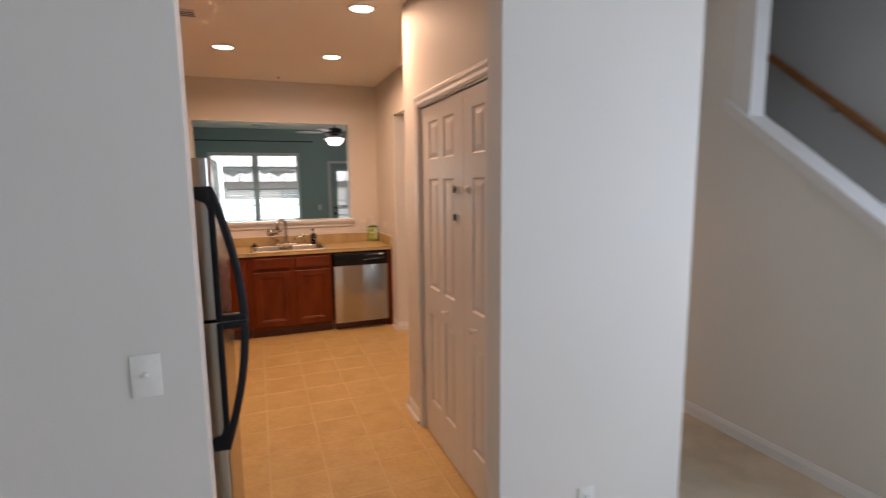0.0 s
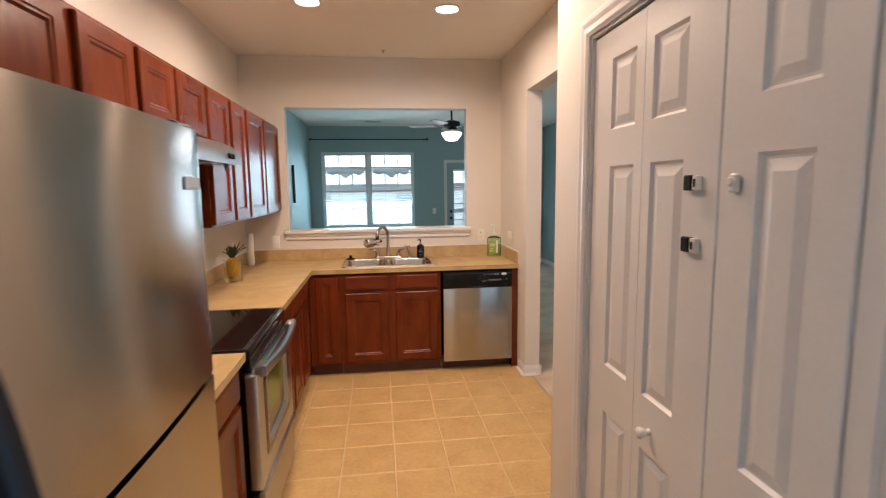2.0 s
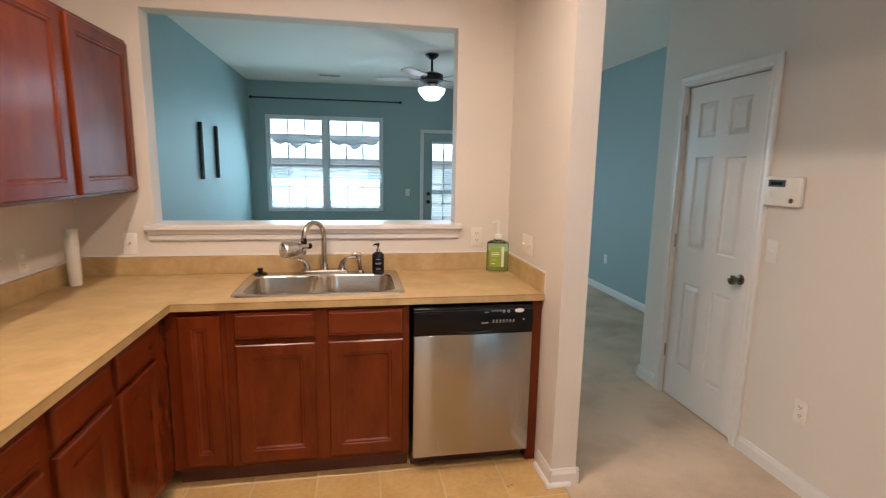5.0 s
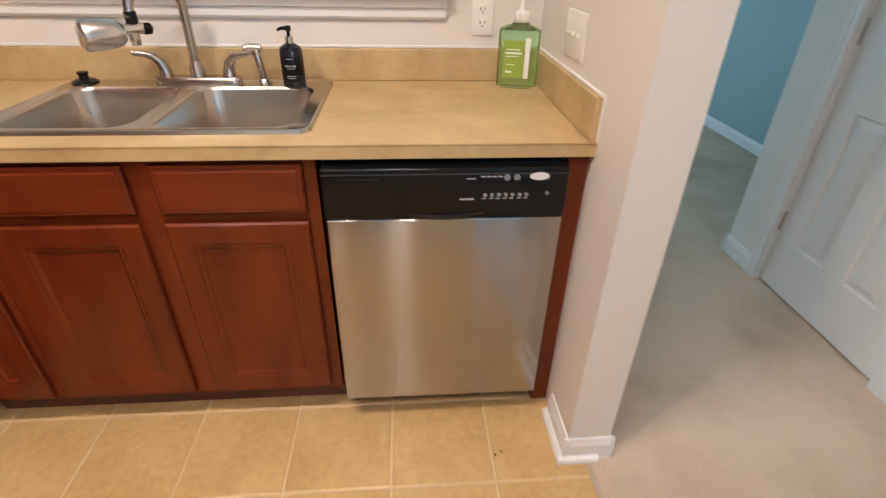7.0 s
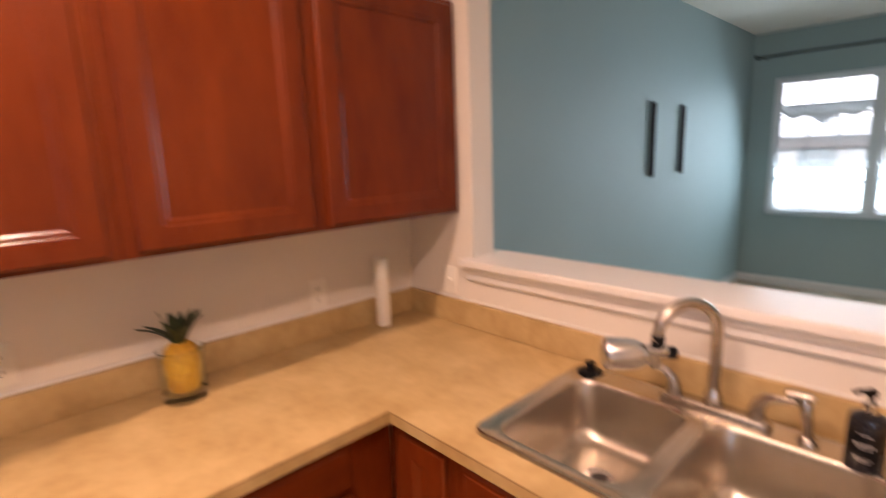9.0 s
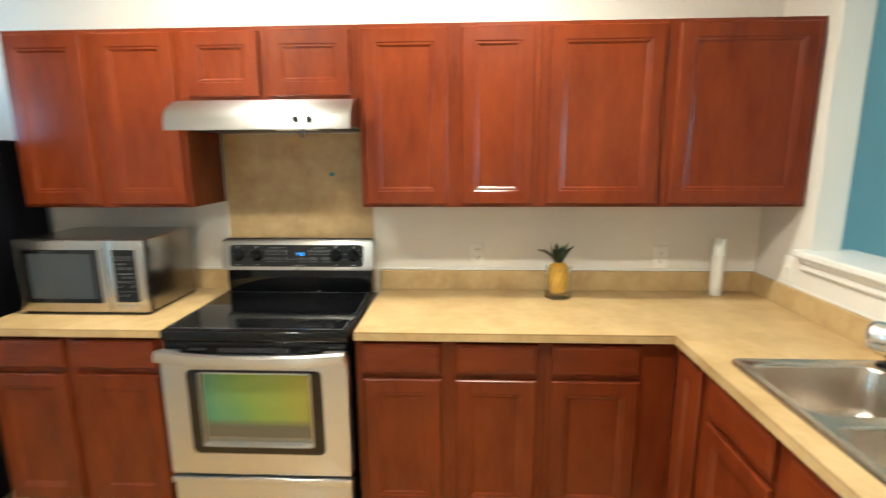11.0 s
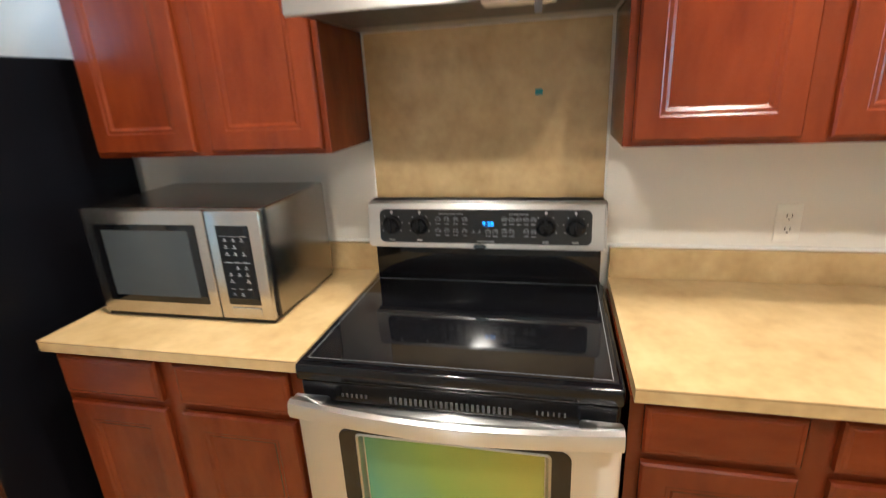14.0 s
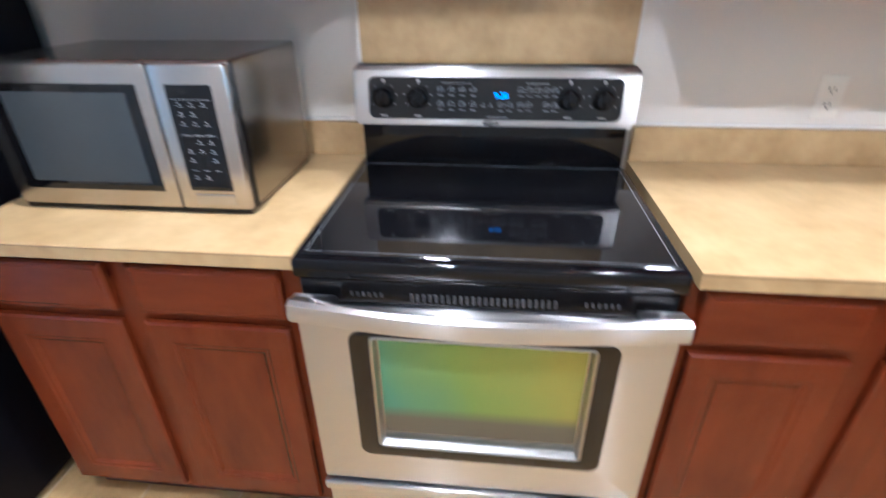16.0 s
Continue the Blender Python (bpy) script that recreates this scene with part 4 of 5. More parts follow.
for k in range(1, 17):
    a = math.pi * k / 16 * 0.97
    d = R - R * math.cos(a)
    pts.append((dirx * d, diry * d, 0.215 + R * math.sin(a)))
ex, ey, ez = pts[-1]
pts.append((ex + 0.004 * dirx, ey + 0.004 * diry, ez - 0.020))
tube(bm, pts, 0.0138, 16)
part("spout", bm, NICKEL, fau, "tall gooseneck spout", True)
part("aerator", lathe(bmesh.new(), [(0.0135, ez - 0.015), (0.0150, ez - 0.020), (0.0150, ez - 0.040), (0.012, ez - 0.042)], ex, ey, 20), BLACK, fau, "black spout collar", True)
for s in (-1, 1):
    bm = bmesh.new()
    hx = 0.096 * s
    tube(bm, [(hx, 0, 0.018), (hx, 0, 0.040), (hx + 0.006 * s, -0.002, 0.062), (hx + 0.022 * s, -0.006, 0.080), (hx + 0.048 * s, -0.010, 0.088), (hx + 0.078 * s, -0.012, 0.092), (hx + 0.084 * s, -0.012, 0.092)],
         [0.021, 0.018, 0.0145, 0.012, 0.0095, 0.009, 0.004], 14)
    part("handle", bm, NICKEL, fau, "curved lever handle", True)
# tap filter clipped to the spout
fx, fy, fz = 1.277 + ex, -0.085 + ey, 0.9215 + ez - 0.056
filt = thing("tap_filter", pose(fx, fy, fz, 0, 0, 38), "chrome tap water filter clipped on faucet spout", "water filter")
bm = bmesh.new()
lathe(bm, [(0.022, 0.040), (0.032, 0.030), (0.038, 0.012), (0.0405, -0.010), (0.0415, -0.046), (0.040, -0.056), (0.035, -0.063), (0.024, -0.068), (0.002, -0.070)], 0, 0, 36)
bm2 = part("body", bm, mat("satin_silver", (0.70, 0.70, 0.69), 0.24, metal=0.95, var=0.03, rvar=0.0), filt, "rounded silver filter barrel", True)
bm2.data.transform(Matrix.Translation((-0.066, 0, 0.0)) @ Matrix.Rotation(radians(90), 4, "Y"))
bm = bmesh.new()
box(bm, -0.062, 0.026, -0.016, 0.016, -0.006, 0.024, b=0.009, seg=3)
part("arm", bm, CHROME, filt, "", True)
bm = bmesh.new()
lathe(bm, [(0.014, 0), (0.016, 0.008), (0.015, 0.022), (0.006, 0.028)], 0, 0, 18)
part("lever_knob", bm, BLACK, filt, "black selector knob", True).data.transform(Matrix.Translation((0.020, 0, 0.006)) @ Matrix.Rotation(radians(90), 4, "Y"))
part("nozzle", lathe(bmesh.new(), [(0.013, -0.034), (0.015, -0.020), (0.015, 0.0)], -0.004, 0, 18), CHROME, filt, "", True)
part("coupling", lathe(bmesh.new(), [(0.016, 0.020), (0.016, 0.050), (0.012, 0.055)], 0.0, 0, 18), BLACK, filt, "", True)

spr = thing("side_sprayer", pose(1.478, -0.088, 0.9215), "brushed nickel side sprayer on sink deck", "sprayer")
part("collar", lathe(bmesh.new(), [(0.022, 0), (0.020, 0.010), (0.014, 0.016)], 0, 0, 20), NICKEL, spr, "", True)
bm = bmesh.new()
tube(bm, [(0, 0, 0.010), (-0.006, 0, 0.055), (-0.012, 0, 0.100), (-0.0125, 0, 0.104)], [0.0100, 0.0115, 0.0125, 0.0100], 16)
part("body", bm, NICKEL, spr, "", True)
bm = bmesh.new()
tube(bm, [(0.006, 0.001, 0.103), (0.003, 0.001, 0.105), (-0.030, -0.004, 0.108), (-0.044, -0.006, 0.104), (-0.048, -0.006, 0.102)], [0.006, 0.0120, 0.0125, 0.0115, 0.007], 16)
part("head", bm, NICKEL, spr, "", True)

DARKBOTTLE = mat("dark_bottle", (0.012, 0.012, 0.016), 0.18, var=0.2, scale=10, fine=80)
sb = thing("soap_bottle", pose(1.577, -0.115, 0.9215), "dark brown soap bottle with black pump on sink", "soap bottle")
part("bottle", lathe(bmesh.new(), [(0.031, 0), (0.034, 0.004), (0.034, 0.104), (0.031, 0.114), (0.018, 0.122), (0.012, 0.126)], 0, 0, 28), DARKBOTTLE, sb, "", True)
part("label", lathe(bmesh.new(), [(0.0342, 0.020), (0.0346, 0.021), (0.0346, 0.090), (0.0342, 0.091)], 0, 0, 28), BLACK, sb, "black paper label", True)
bm = bmesh.new()
for k, (z, w) in enumerate(((0.084, 0.010), (0.062, 0.016), (0.056, 0.012), (0.034, 0.014), (0.028, 0.010))):
    for j in range(-3, 4):
        a = radians(-90 + j * w * 500)
        box(bm, 0.0350 * math.cos(a) - 0.0018, 0.0350 * math.cos(a) + 0.0018, 0.0350 * math.sin(a) - 0.0004, 0.0350 * math.sin(a) + 0.0004, z, z + (0.004 if k == 1 else 0.0015))
tagged(part("label_lettering", bm, MARK, sb, "pale lettering bars"), kind="stuff")
part("neck", lathe(bmesh.new(), [(0.013, 0.124), (0.013, 0.142), (0.008, 0.146)], 0, 0, 20), CHROME, sb, "silver pump collar", True)
bm = bmesh.new()
lathe(bm, [(0.005, 0.144), (0.005, 0.158), (0.009, 0.160), (0.009, 0.172), (0.006, 0.174)], 0, 0, 16)
tube(bm, [(0, 0, 0.167), (-0.018, -0.012, 0.168), (-0.028, -0.018, 0.163)], [0.006, 0.005, 0.004], 10)
part("pump", bm, BLACK, sb, "black pump head", True)

solo("sink_stopper", lathe(bmesh.new(), [(0.036, 0), (0.038, 0.004), (0.030, 0.010), (0.014, 0.014), (0.013, 0.024), (0.017, 0.030), (0.015, 0.034), (0.002, 0.034)], 0, 0, 28), BLACK, "black rubber sink stopper on the rim", "stopper", smooth=True, m=pose(0.930, -0.082, 0.9215))

# green hand-soap bottle in the corner
GREENLIQ = glass("green_liquid", (0.62, 0.94, 0.60), 0.05, 1.34)
CLEARP = glass("clear_plastic", (0.93, 0.97, 0.94), 0.06, 1.3)
LIME = mat("lime_label", (0.29, 0.40, 0.045), 0.4, var=0.08, scale=12, fine=60)
WHITE = mat("white_label", (0.78, 0.80, 0.76), 0.5, var=0.04)
gs = thing("sanitizer_bottle", pose(2.286, -0.094, 0.914, 0, 0, -14), "large clear pump bottle of green gel, lime label", "soap bottle")
def body_loop(z, s):
    return [(x, y, z) for x, y in rrect(-0.065 * s, 0.065 * s, -0.038 * s, 0.038 * s, 0.032 * s)]
bm = bmesh.new()
loft(bm, [body_loop(0.003, 0.90), body_loop(0.0, 0.86), body_loop(0.004, 0.99), body_loop(0.012, 1.0), body_loop(0.168, 1.0), body_loop(0.178, 0.95), body_loop(0.185, 0.72), body_loop(0.189, 0.42), body_loop(0.204, 0.33)])
part("bottle", bm, CLEARP, gs, "clear plastic bottle", True).visible_shadow = False
bm = bmesh.new()
r0 = loft(bm, [body_loop(0.006, 0.93), body_loop(0.012, 0.965), body_loop(0.164, 0.965), body_loop(0.174, 0.915)])
bm.faces.new(r0[0][::-1])
part("gel", bm, GREENLIQ, gs, "green gel filling", True).visible_shadow = False
part("label", B(-0.046, 0.018, -0.0398, -0.0386, 0.034, 0.146, b=0.0003, seg=1), LIME, gs, "lime green label")
part("label_strip", B(0.021, 0.036, -0.0398, -0.0386, 0.034, 0.154, b=0.0003, seg=1), WHITE, gs, "white label strip")
bm = bmesh.new()
for z, x0, x1, h in ((0.118, -0.036, 0.006, 0.003), (0.106, -0.040, 0.012, 0.006), (0.098, -0.038, 0.004, 0.002), (0.074, -0.036, -0.008, 0.002), (0.050, -0.036, -0.016, 0.006)):
    box(bm, x0, x1, -0.0404, -0.0396, z, z + h)
tagged(part("label_lettering", bm, WHITE, gs, "white lettering bars"), kind="stuff")
bm = bmesh.new()
lathe(bm, [(0.022, 0.200), (0.022, 0.222), (0.012, 0.226), (0.006, 0.228), (0.006, 0.285), (0.012, 0.288), (0.012, 0.302), (0.008, 0.304)], 0, 0, 22)
tube(bm, [(0, 0, 0.295), (-0.022, -0.012, 0.297), (-0.040, -0.022, 0.292)], [0.008, 0.007, 0.005], 10)
part("pump", bm, WHITE, gs, "white pump head", True)

# glass jar with a pineapple-shaped ornament, and the white cylinder
YELLOW = mat("yellow_ornament", (0.62, 0.36, 0.035), 0.35, dark=(0.42, 0.20, 0.015), scale=18, fine=70, bump=0.4, dist=0.004)
LEAFG = mat("dark_green_leaf", (0.022, 0.045, 0.022), 0.45, var=0.4, scale=14, fine=60)
jar = thing("glass_jar", pose(0.145, -0.998, 0.914), "clear glass jar on the worktop by the wall", "jar")
bm = bmesh.new()
lathe(bm, [(0.001, 0.0), (0.058, 0.0), (0.061, 0.006), (0.061, 0.150), (0.063, 0.155), (0.060, 0.156), (0.0585, 0.150), (0.0585, 0.030), (0.001, 0.026)], 0, 0, 32)
part("glass", bm, CLEARP, jar, "", True).visible_shadow = False
orn = thing("pineapple_ornament", pose(0.145, -0.998, 0.9415), "yellow pineapple ornament with dark green leafy crown", "ornament")
bm = bmesh.new()
n, rows = 20, []
prof = [(0.020, 0.0), (0.034, 0.006), (0.041, 0.030), (0.045, 0.070), (0.046, 0.105), (0.040, 0.130), (0.022, 0.146)]
for i, (r, z) in enumerate(prof):
    rows.append([bm.verts.new(((r + 0.003 * ((k + i) % 2)) * math.cos(2 * math.pi * k / n), (r + 0.003 * ((k + i) % 2)) * math.sin(2 * math.pi * k / n), z)) for k in range(n)])
for a, c in zip(rows, rows[1:]):
    for k in range(n):
        bm.faces.new((a[k], a[(k + 1) % n], c[(k + 1) % n], c[k]))
bm.faces.new(rows[0][::-1])
bm.faces.new(rows[-1])
part("fruit", bm, YELLOW, orn, "yellow knobbly body")
rng = random.Random(5)
for k in range(16):
    a = 2 * math.pi * k / 16 + rng.uniform(-0.2, 0.2)
    tilt = rng.uniform(0.1, 0.5) if k % 2 else rng.uniform(0.45, 0.95)
    L, W = rng.uniform(0.085, 0.125), 0.016
    bm = bmesh.new()
    prev = None
    for i in range(6):
        u = i / 5
        d = L * u
        bend = tilt * (0.5 + 0.5 * u)
        p = Vector((math.cos(a) * (0.010 + d * math.sin(bend)), math.sin(a) * (0.010 + d * math.sin(bend)), 0.136 + d * math.cos(bend)))
        w = W * math.sin(math.pi * (0.18 + 0.80 * u))
        s = Vector((-math.sin(a), math.cos(a), 0)) * w
        up = Vector((0, 0, 0.003))
        cur = [bm.verts.new(p - s + up), bm.verts.new(p - up * 0.5), bm.verts.new(p + s + up), bm.verts.new(p + up * 1.6)]
        if prev:
            for q in range(4):
                bm.faces.new((prev[q], prev[(q + 1) % 4], cur[(q + 1) % 4], cur[q]))
        else:
            bm.faces.new(cur[::-1])
        prev = cur
    bm.faces.new(prev)
    part("leaf", bm, LEAFG, orn)
cyl = thing("white_tube", pose(0.078, -0.221, 0.914), "slim white plastic tube standing in worktop corner", "tube")
part("tube_body", lathe(bmesh.new(), [(0.028, 0), (0.029, 0.003), (0.029, 0.196), (0.0285, 0.198)], 0, 0, 28), PLASTIC, cyl, "", True)
part("cap", lathe(bmesh.new(), [(0.0275, 0.198), (0.0285, 0.200), (0.0285, 0.276), (0.026, 0.281), (0.002, 0.282)], 0, 0, 28), WHITE, cyl, "smooth white cap", True)

# ---------------------------------------------------------------- doors, trim and plates
PANELPROF = [(0.008, 0.009), (0.014, 0.009), (0.038, 0.002)]
LEAFROWS = [(0.235, 0.805), (0.965, 1.622), (1.735, 1.952)]
closet = thing("door_1", pose(1.941, -3.055, 0.012, 0, 0, -90), "white six-panel bifold pantry door, closed", "door", kind="structure")
leaves = []
LEAFCOLS = ((0.128, 0.276), (0.372, 0.522), (0.760, 0.892), (1.028, 1.172))
for k in range(4):
    bm = bmesh.new()
    x0 = 0.0015 + 0.3265 * k
    slab(bm, x0, x0 + 0.3235, 0.0, 2.042, -0.004 if k in (1, 2) else -0.001, 0.030, [LEAFCOLS[k]], LEAFROWS, PANELPROF, e=0.003)
    leaves.append(part("door_leaf", bm, TRIM, closet))
for k, lx, lz in ((1, 0.424, 0.875), (2, 0.806, 0.880)):
    bm = bmesh.new()
    lathe(bm, [(0.010, -0.003), (0.008, -0.016), (0.012, -0.022), (0.0165, -0.032), (0.015, -0.040), (0.008, -0.045)], lx, lz, 20, "y")
    part("knob", bm, PLASTIC, leaves[k], "round white knob", True)
for lz in (1.565, 1.420):
    part("child_lock", B(0.548, 0.577, -0.020, -0.004, lz - 0.018, lz + 0.018, b=0.003), MATTEBLACK, leaves[1], "dark square child lock")
    part("lock_base", B(0.578, 0.598, -0.018, -0.004, lz - 0.017, lz + 0.017, b=0.003), PLASTIC, leaves[1], "white child lock base")
    part("lock_slot", B(0.584, 0.592, -0.0195, -0.017, lz - 0.009, lz + 0.009, b=0.001), MATTEBLACK, leaves[1])
part("lock_base", B(0.694, 0.720, -0.016, -0.004, 1.543, 1.583, b=0.006, seg=3), PLASTIC, leaves[2], "white child lock base")
part("lock_button", lathe(bmesh.new(), [(0.010, -0.015), (0.010, -0.020), (0.007, -0.023)], 0.707, 1.566, 18, "y"), PLASTIC, leaves[2], "round white lock button", True)


def casing(name, m, w, h, cw=0.066):
    """Three lengths of stepped moulding round an opening of width w and height h, on the plane y = 0 towards -y."""
    t = thing(name, m, "white moulded door casing", "trim", kind="structure")
    prof = [(0.0, 0.0), (0.0, 0.010), (0.012, 0.016), (0.030, 0.014), (0.046, 0.017), (cw - 0.006, 0.017), (cw, 0.012), (cw, 0.0)]

    def bar(pa, pb):
        bm = bmesh.new()
        a = [bm.verts.new(pa(o, d)) for o, d in prof]
        c = [bm.verts.new(pb(o, d)) for o, d in prof]
        for k in range(len(prof)):
            bm.faces.new((a[k], a[(k + 1) % len(prof)], c[(k + 1) % len(prof)], c[k]))
        bm.faces.new(a)
        bm.faces.new(c)
        part("moulding", bm, TRIM, t)
    bar(lambda o, d: (-o, -d, 0.0), lambda o, d: (-o, -d, h + o))
    bar(lambda o, d: (w + o, -d, 0.0), lambda o, d: (w + o, -d, h + o))
    bar(lambda o, d: (-o, -d, h + o), lambda o, d: (w + o, -d, h + o))
    part("jamb", B(-0.001, 0.008, 0.0, 0.10, 0, h), TRIM, t)
    part("jamb", B(w - 0.008, w + 0.001, 0.0, 0.10, 0, h), TRIM, t)
    part("jamb", B(0.008, w - 0.008, 0.0, 0.10, h - 0.008, h + 0.001), TRIM, t)
    return t


casing("trim_pantry", pose(1.929, -3.047, 0, 0, 0, -90), 1.316, 2.068)
HDW = 0.668
casing("trim_hall_door", pose(HX - 0.001, 0.044, 0, 0, 0, -90), HDW, 2.055, 0.060)
hd = thing("door_2", pose(HX + 0.012, 0.034, 0.012, 0, 0, -90), "white six-panel hall closet door, closed", "door", kind="structure")
bm = bmesh.new()
slab(bm, 0.001, 0.647, 0, 2.030, 0, 0.035, [(0.112, 0.268), (0.372, 0.528)], [(0.228, 0.800), (1.030, 1.600), (1.720, 1.925)], PANELPROF, e=0.002)
leaf = part("door_leaf", bm, TRIM, hd)
bm = bmesh.new()
lathe(bm, [(0.030, -0.001), (0.030, -0.005), (0.014, -0.009), (0.011, -0.028), (0.020, -0.036), (0.027, -0.050), (0.025, -0.062), (0.012, -0.068)], 0.585, 0.925, 26, "y")
part("knob", bm, mat("aged_bronze", (0.24, 0.19, 0.13), 0.28, metal=1.0, var=0.1, scale=10, fine=60, rvar=0.0), leaf, "round aged bronze knob", True)
for z in (0.30, 1.06, 1.82):
    part("hinge", B(-0.012, 0.004, -0.012, -0.001, z - 0.045, z + 0.045, b=0.003), NICKEL, hd, "nickel butt hinge")


def baseboard(x0, y0, x1, y1, nx, ny):
    """White base moulding along a wall from one point to another; (nx, ny) points into the room."""
    prof = [(0.001, 0.004), (0.013, 0.004), (0.013, 0.062), (0.009, 0.074), (0.006, 0.086), (0.001, 0.088)]
    bm = bmesh.new()
    a = [bm.verts.new((x0 + nx * d, y0 + ny * d, z)) for d, z in prof]
    c = [bm.verts.new((x1 + nx * d, y1 + ny * d, z)) for d, z in prof]
    for k in range(len(prof)):
        bm.faces.new((a[k], a[(k + 1) % len(prof)], c[(k + 1) % len(prof)], c[k]))
    bm.faces.new(a)
    bm.faces.new(c)
    setting("baseboard", bm, TRIM, "white painted baseboard with rounded top", "baseboard")


def shoe_moulding(x0, y0, x1, y1, nx, ny):
    """Quarter-round along the foot of a baseboard."""
    prof = [(0.012, 0.004)] + [(0.013 + 0.017 * math.cos(radians(18 * k)), 0.004 + 0.019 * math.sin(radians(18 * k))) for k in range(6)]
    bm = bmesh.new()
    a = [bm.verts.new((x0 + nx * d, y0 + ny * d, z)) for d, z in prof]
    c = [bm.verts.new((x1 + nx * d, y1 + ny * d, z)) for d, z in prof]
    for k in range(len(prof)):
        bm.faces.new((a[k], a[(k + 1) % len(prof)], c[(k + 1) % len(prof)], c[k]))
    bm.faces.new(a)
    bm.faces.new(c)
    setting("shoe_moulding", bm, TRIM, "white quarter-round moulding at baseboard foot", "trim")


shoe_moulding(2.375, -0.864, 2.375, -0.665, -1, 0)
shoe_moulding(2.346, -0.835, 2.470, -0.835, 0, -1)
shoe_moulding(1.93, -2.98, 1.93, -2.692, -1, 0)
shoe_moulding(1.901, -2.72, 2.430, -2.72, 0, 1)

for r in ((2.375, -0.850, 2.375, -0.665, -1, 0), (2.361, -0.835, 2.514, -0.835, 0, -1), (2.50, -0.850, 2.50, 0.12, 1, 0),
          (1.93, -2.98, 1.93, -2.705, -1, 0), (1.916, -2.72, 2.535, -2.72, 0, 1), (2.52, -4.57, 2.52, -2.705, 1, 0),
          (HX, 0.106, HX, 0.318, -1, 0), (HX, -3.034, HX, -0.686, -1, 0), (SX, -5.25, SX, -3.034, -1, 0), (HX, -3.02, SX, -3.02, 0, -1), (HX - 0.014, 0.304, 4.54, 0.304, 0, 1),
          (4.54, 0.304, 4.54, 5.13, -1, 0), (-0.10, T, -0.10, 5.13, 1, 0), (-0.10, 5.13, 2.49, 5.13, 0, -1), (3.47, 5.13, 4.54, 5.13, 0, -1),
          (-0.165, -8.1, -0.165, -4.57, 1, 0), (-0.165, -8.1, 4.60, -8.1, 0, 1), (-0.165, -4.57, 0.803, -4.57, 0, -1), (1.70, -4.57, 2.534, -4.57, 0, -1),
          (1.70, -4.584, 1.70, -4.465, -1, 0)):
    baseboard(*r)


def plate(m, label, kind, gangs=1):
    """A cover plate on the plane y = 0 towards -y, with outlets or toggles."""
    w = 0.070 + 0.046 * (gangs - 1)
    t = thing("outlet" if kind == "outlet" else "light_switch", m, label, "outlet" if kind == "outlet" else "switch")
    part("cover_plate", B(-w / 2, w / 2, -0.006, -0.0005, -0.0575, 0.0575, b=0.003), PLASTIC, t, "", True)
    for g in range(gangs):
        x = (g - (gangs - 1) / 2) * 0.046
        if kind == "outlet":
            for z in (-0.020, 0.020):
                part("socket", B(x - 0.017, x + 0.017, -0.0078, -0.005, z - 0.0145, z + 0.0145, b=0.002), PLASTIC, t)
                bm = bmesh.new()
                box(bm, x - 0.008, x - 0.0055, -0.0082, -0.0070, z - 0.002, z + 0.007)
                box(bm, x + 0.0055, x + 0.008, -0.0082, -0.0070, z - 0.002, z + 0.007)
                box(bm, x - 0.002, x + 0.002, -0.0082, -0.0070, z - 0.010, z - 0.006)
                part("slots", bm, BLACK, t)
        elif kind == "switch":
            bm = bmesh.new()
            box(bm, x - 0.0050, x + 0.0050, -0.018, -0.005, -0.002, 0.010, b=0.002)
            part("toggle", bm, PLASTIC, t, "", True)
    return t


plate(pose(2.177, 0, 1.112), "white duplex outlet above the backsplash", "outlet")
plate(pose(0.252, 0, 1.088), "white switch plate beside the pass-through sill", "switch")
plate(pose(0, -0.468, 1.085, 0, 0, 90), "white duplex outlet on wall above worktop", "outlet")
plate(pose(0, -1.384, 1.100, 0, 0, 90), "white duplex outlet on wall beside range", "outlet")
plate(pose(2.375, -0.370, 1.113, 0, 0, -90), "white triple switch plate on stub wall", "switch", 3)
plate(pose(HX, -0.752, 1.130, 0, 0, -90), "white switch plate beside hall closet door", "switch")
plate(pose(HX, -1.030, 0.400, 0, 0, -90), "white outlet low on hall wall", "outlet")
plate(pose(0.672, -4.57, 1.124), "white single switch plate in dining room", "switch")
plate(pose(2.060, -4.57, 0.420), "white outlet low on dining room wall", "outlet")
plate(pose(2.295, 5.13, 1.105), "blue-grey painted switch plate on living room wall", "blank")
plate(pose(4.54, 2.75, 0.42, 0, 0, -90), "white outlet low on blue-grey wall", "outlet")

al = thing("alarm_keypad", pose(HX, -0.790, 1.435, 0, 0, -90), "white alarm keypad with small dark display on wall", "alarm keypad")
part("case", B(-0.105, 0.105, -0.032, -0.001, -0.072, 0.072, b=0.010, seg=3), PLASTIC, al, "", True)
part("display_bezel", B(-0.082, 0.020, -0.0345, -0.030, 0.022, 0.056, b=0.003), DARKGREY, al)
part("display", B(-0.066, 0.004, -0.0355, -0.033, 0.031, 0.047, b=0.001), GLOSSBLACK, al, "dark blue display")
bm = bmesh.new()
for k in range(4):
    for j in range(3):
        box(bm, -0.070 + 0.020 * k, -0.058 + 0.020 * k, -0.0345, -0.030, -0.030 + 0.014 * j, -0.021 + 0.014 * j, b=0.002)
tagged(part("keys", bm, WHITE, al), kind="stuff")
part("button", lathe(bmesh.new(), [(0.012, -0.031), (0.012, -0.035), (0.010, -0.036)], 0.062, -0.042, 20, "y"), DARKGREY, al, "grey round button", True)

# stair edge: cap moulding, post and wall rail
bm = bmesh.new()
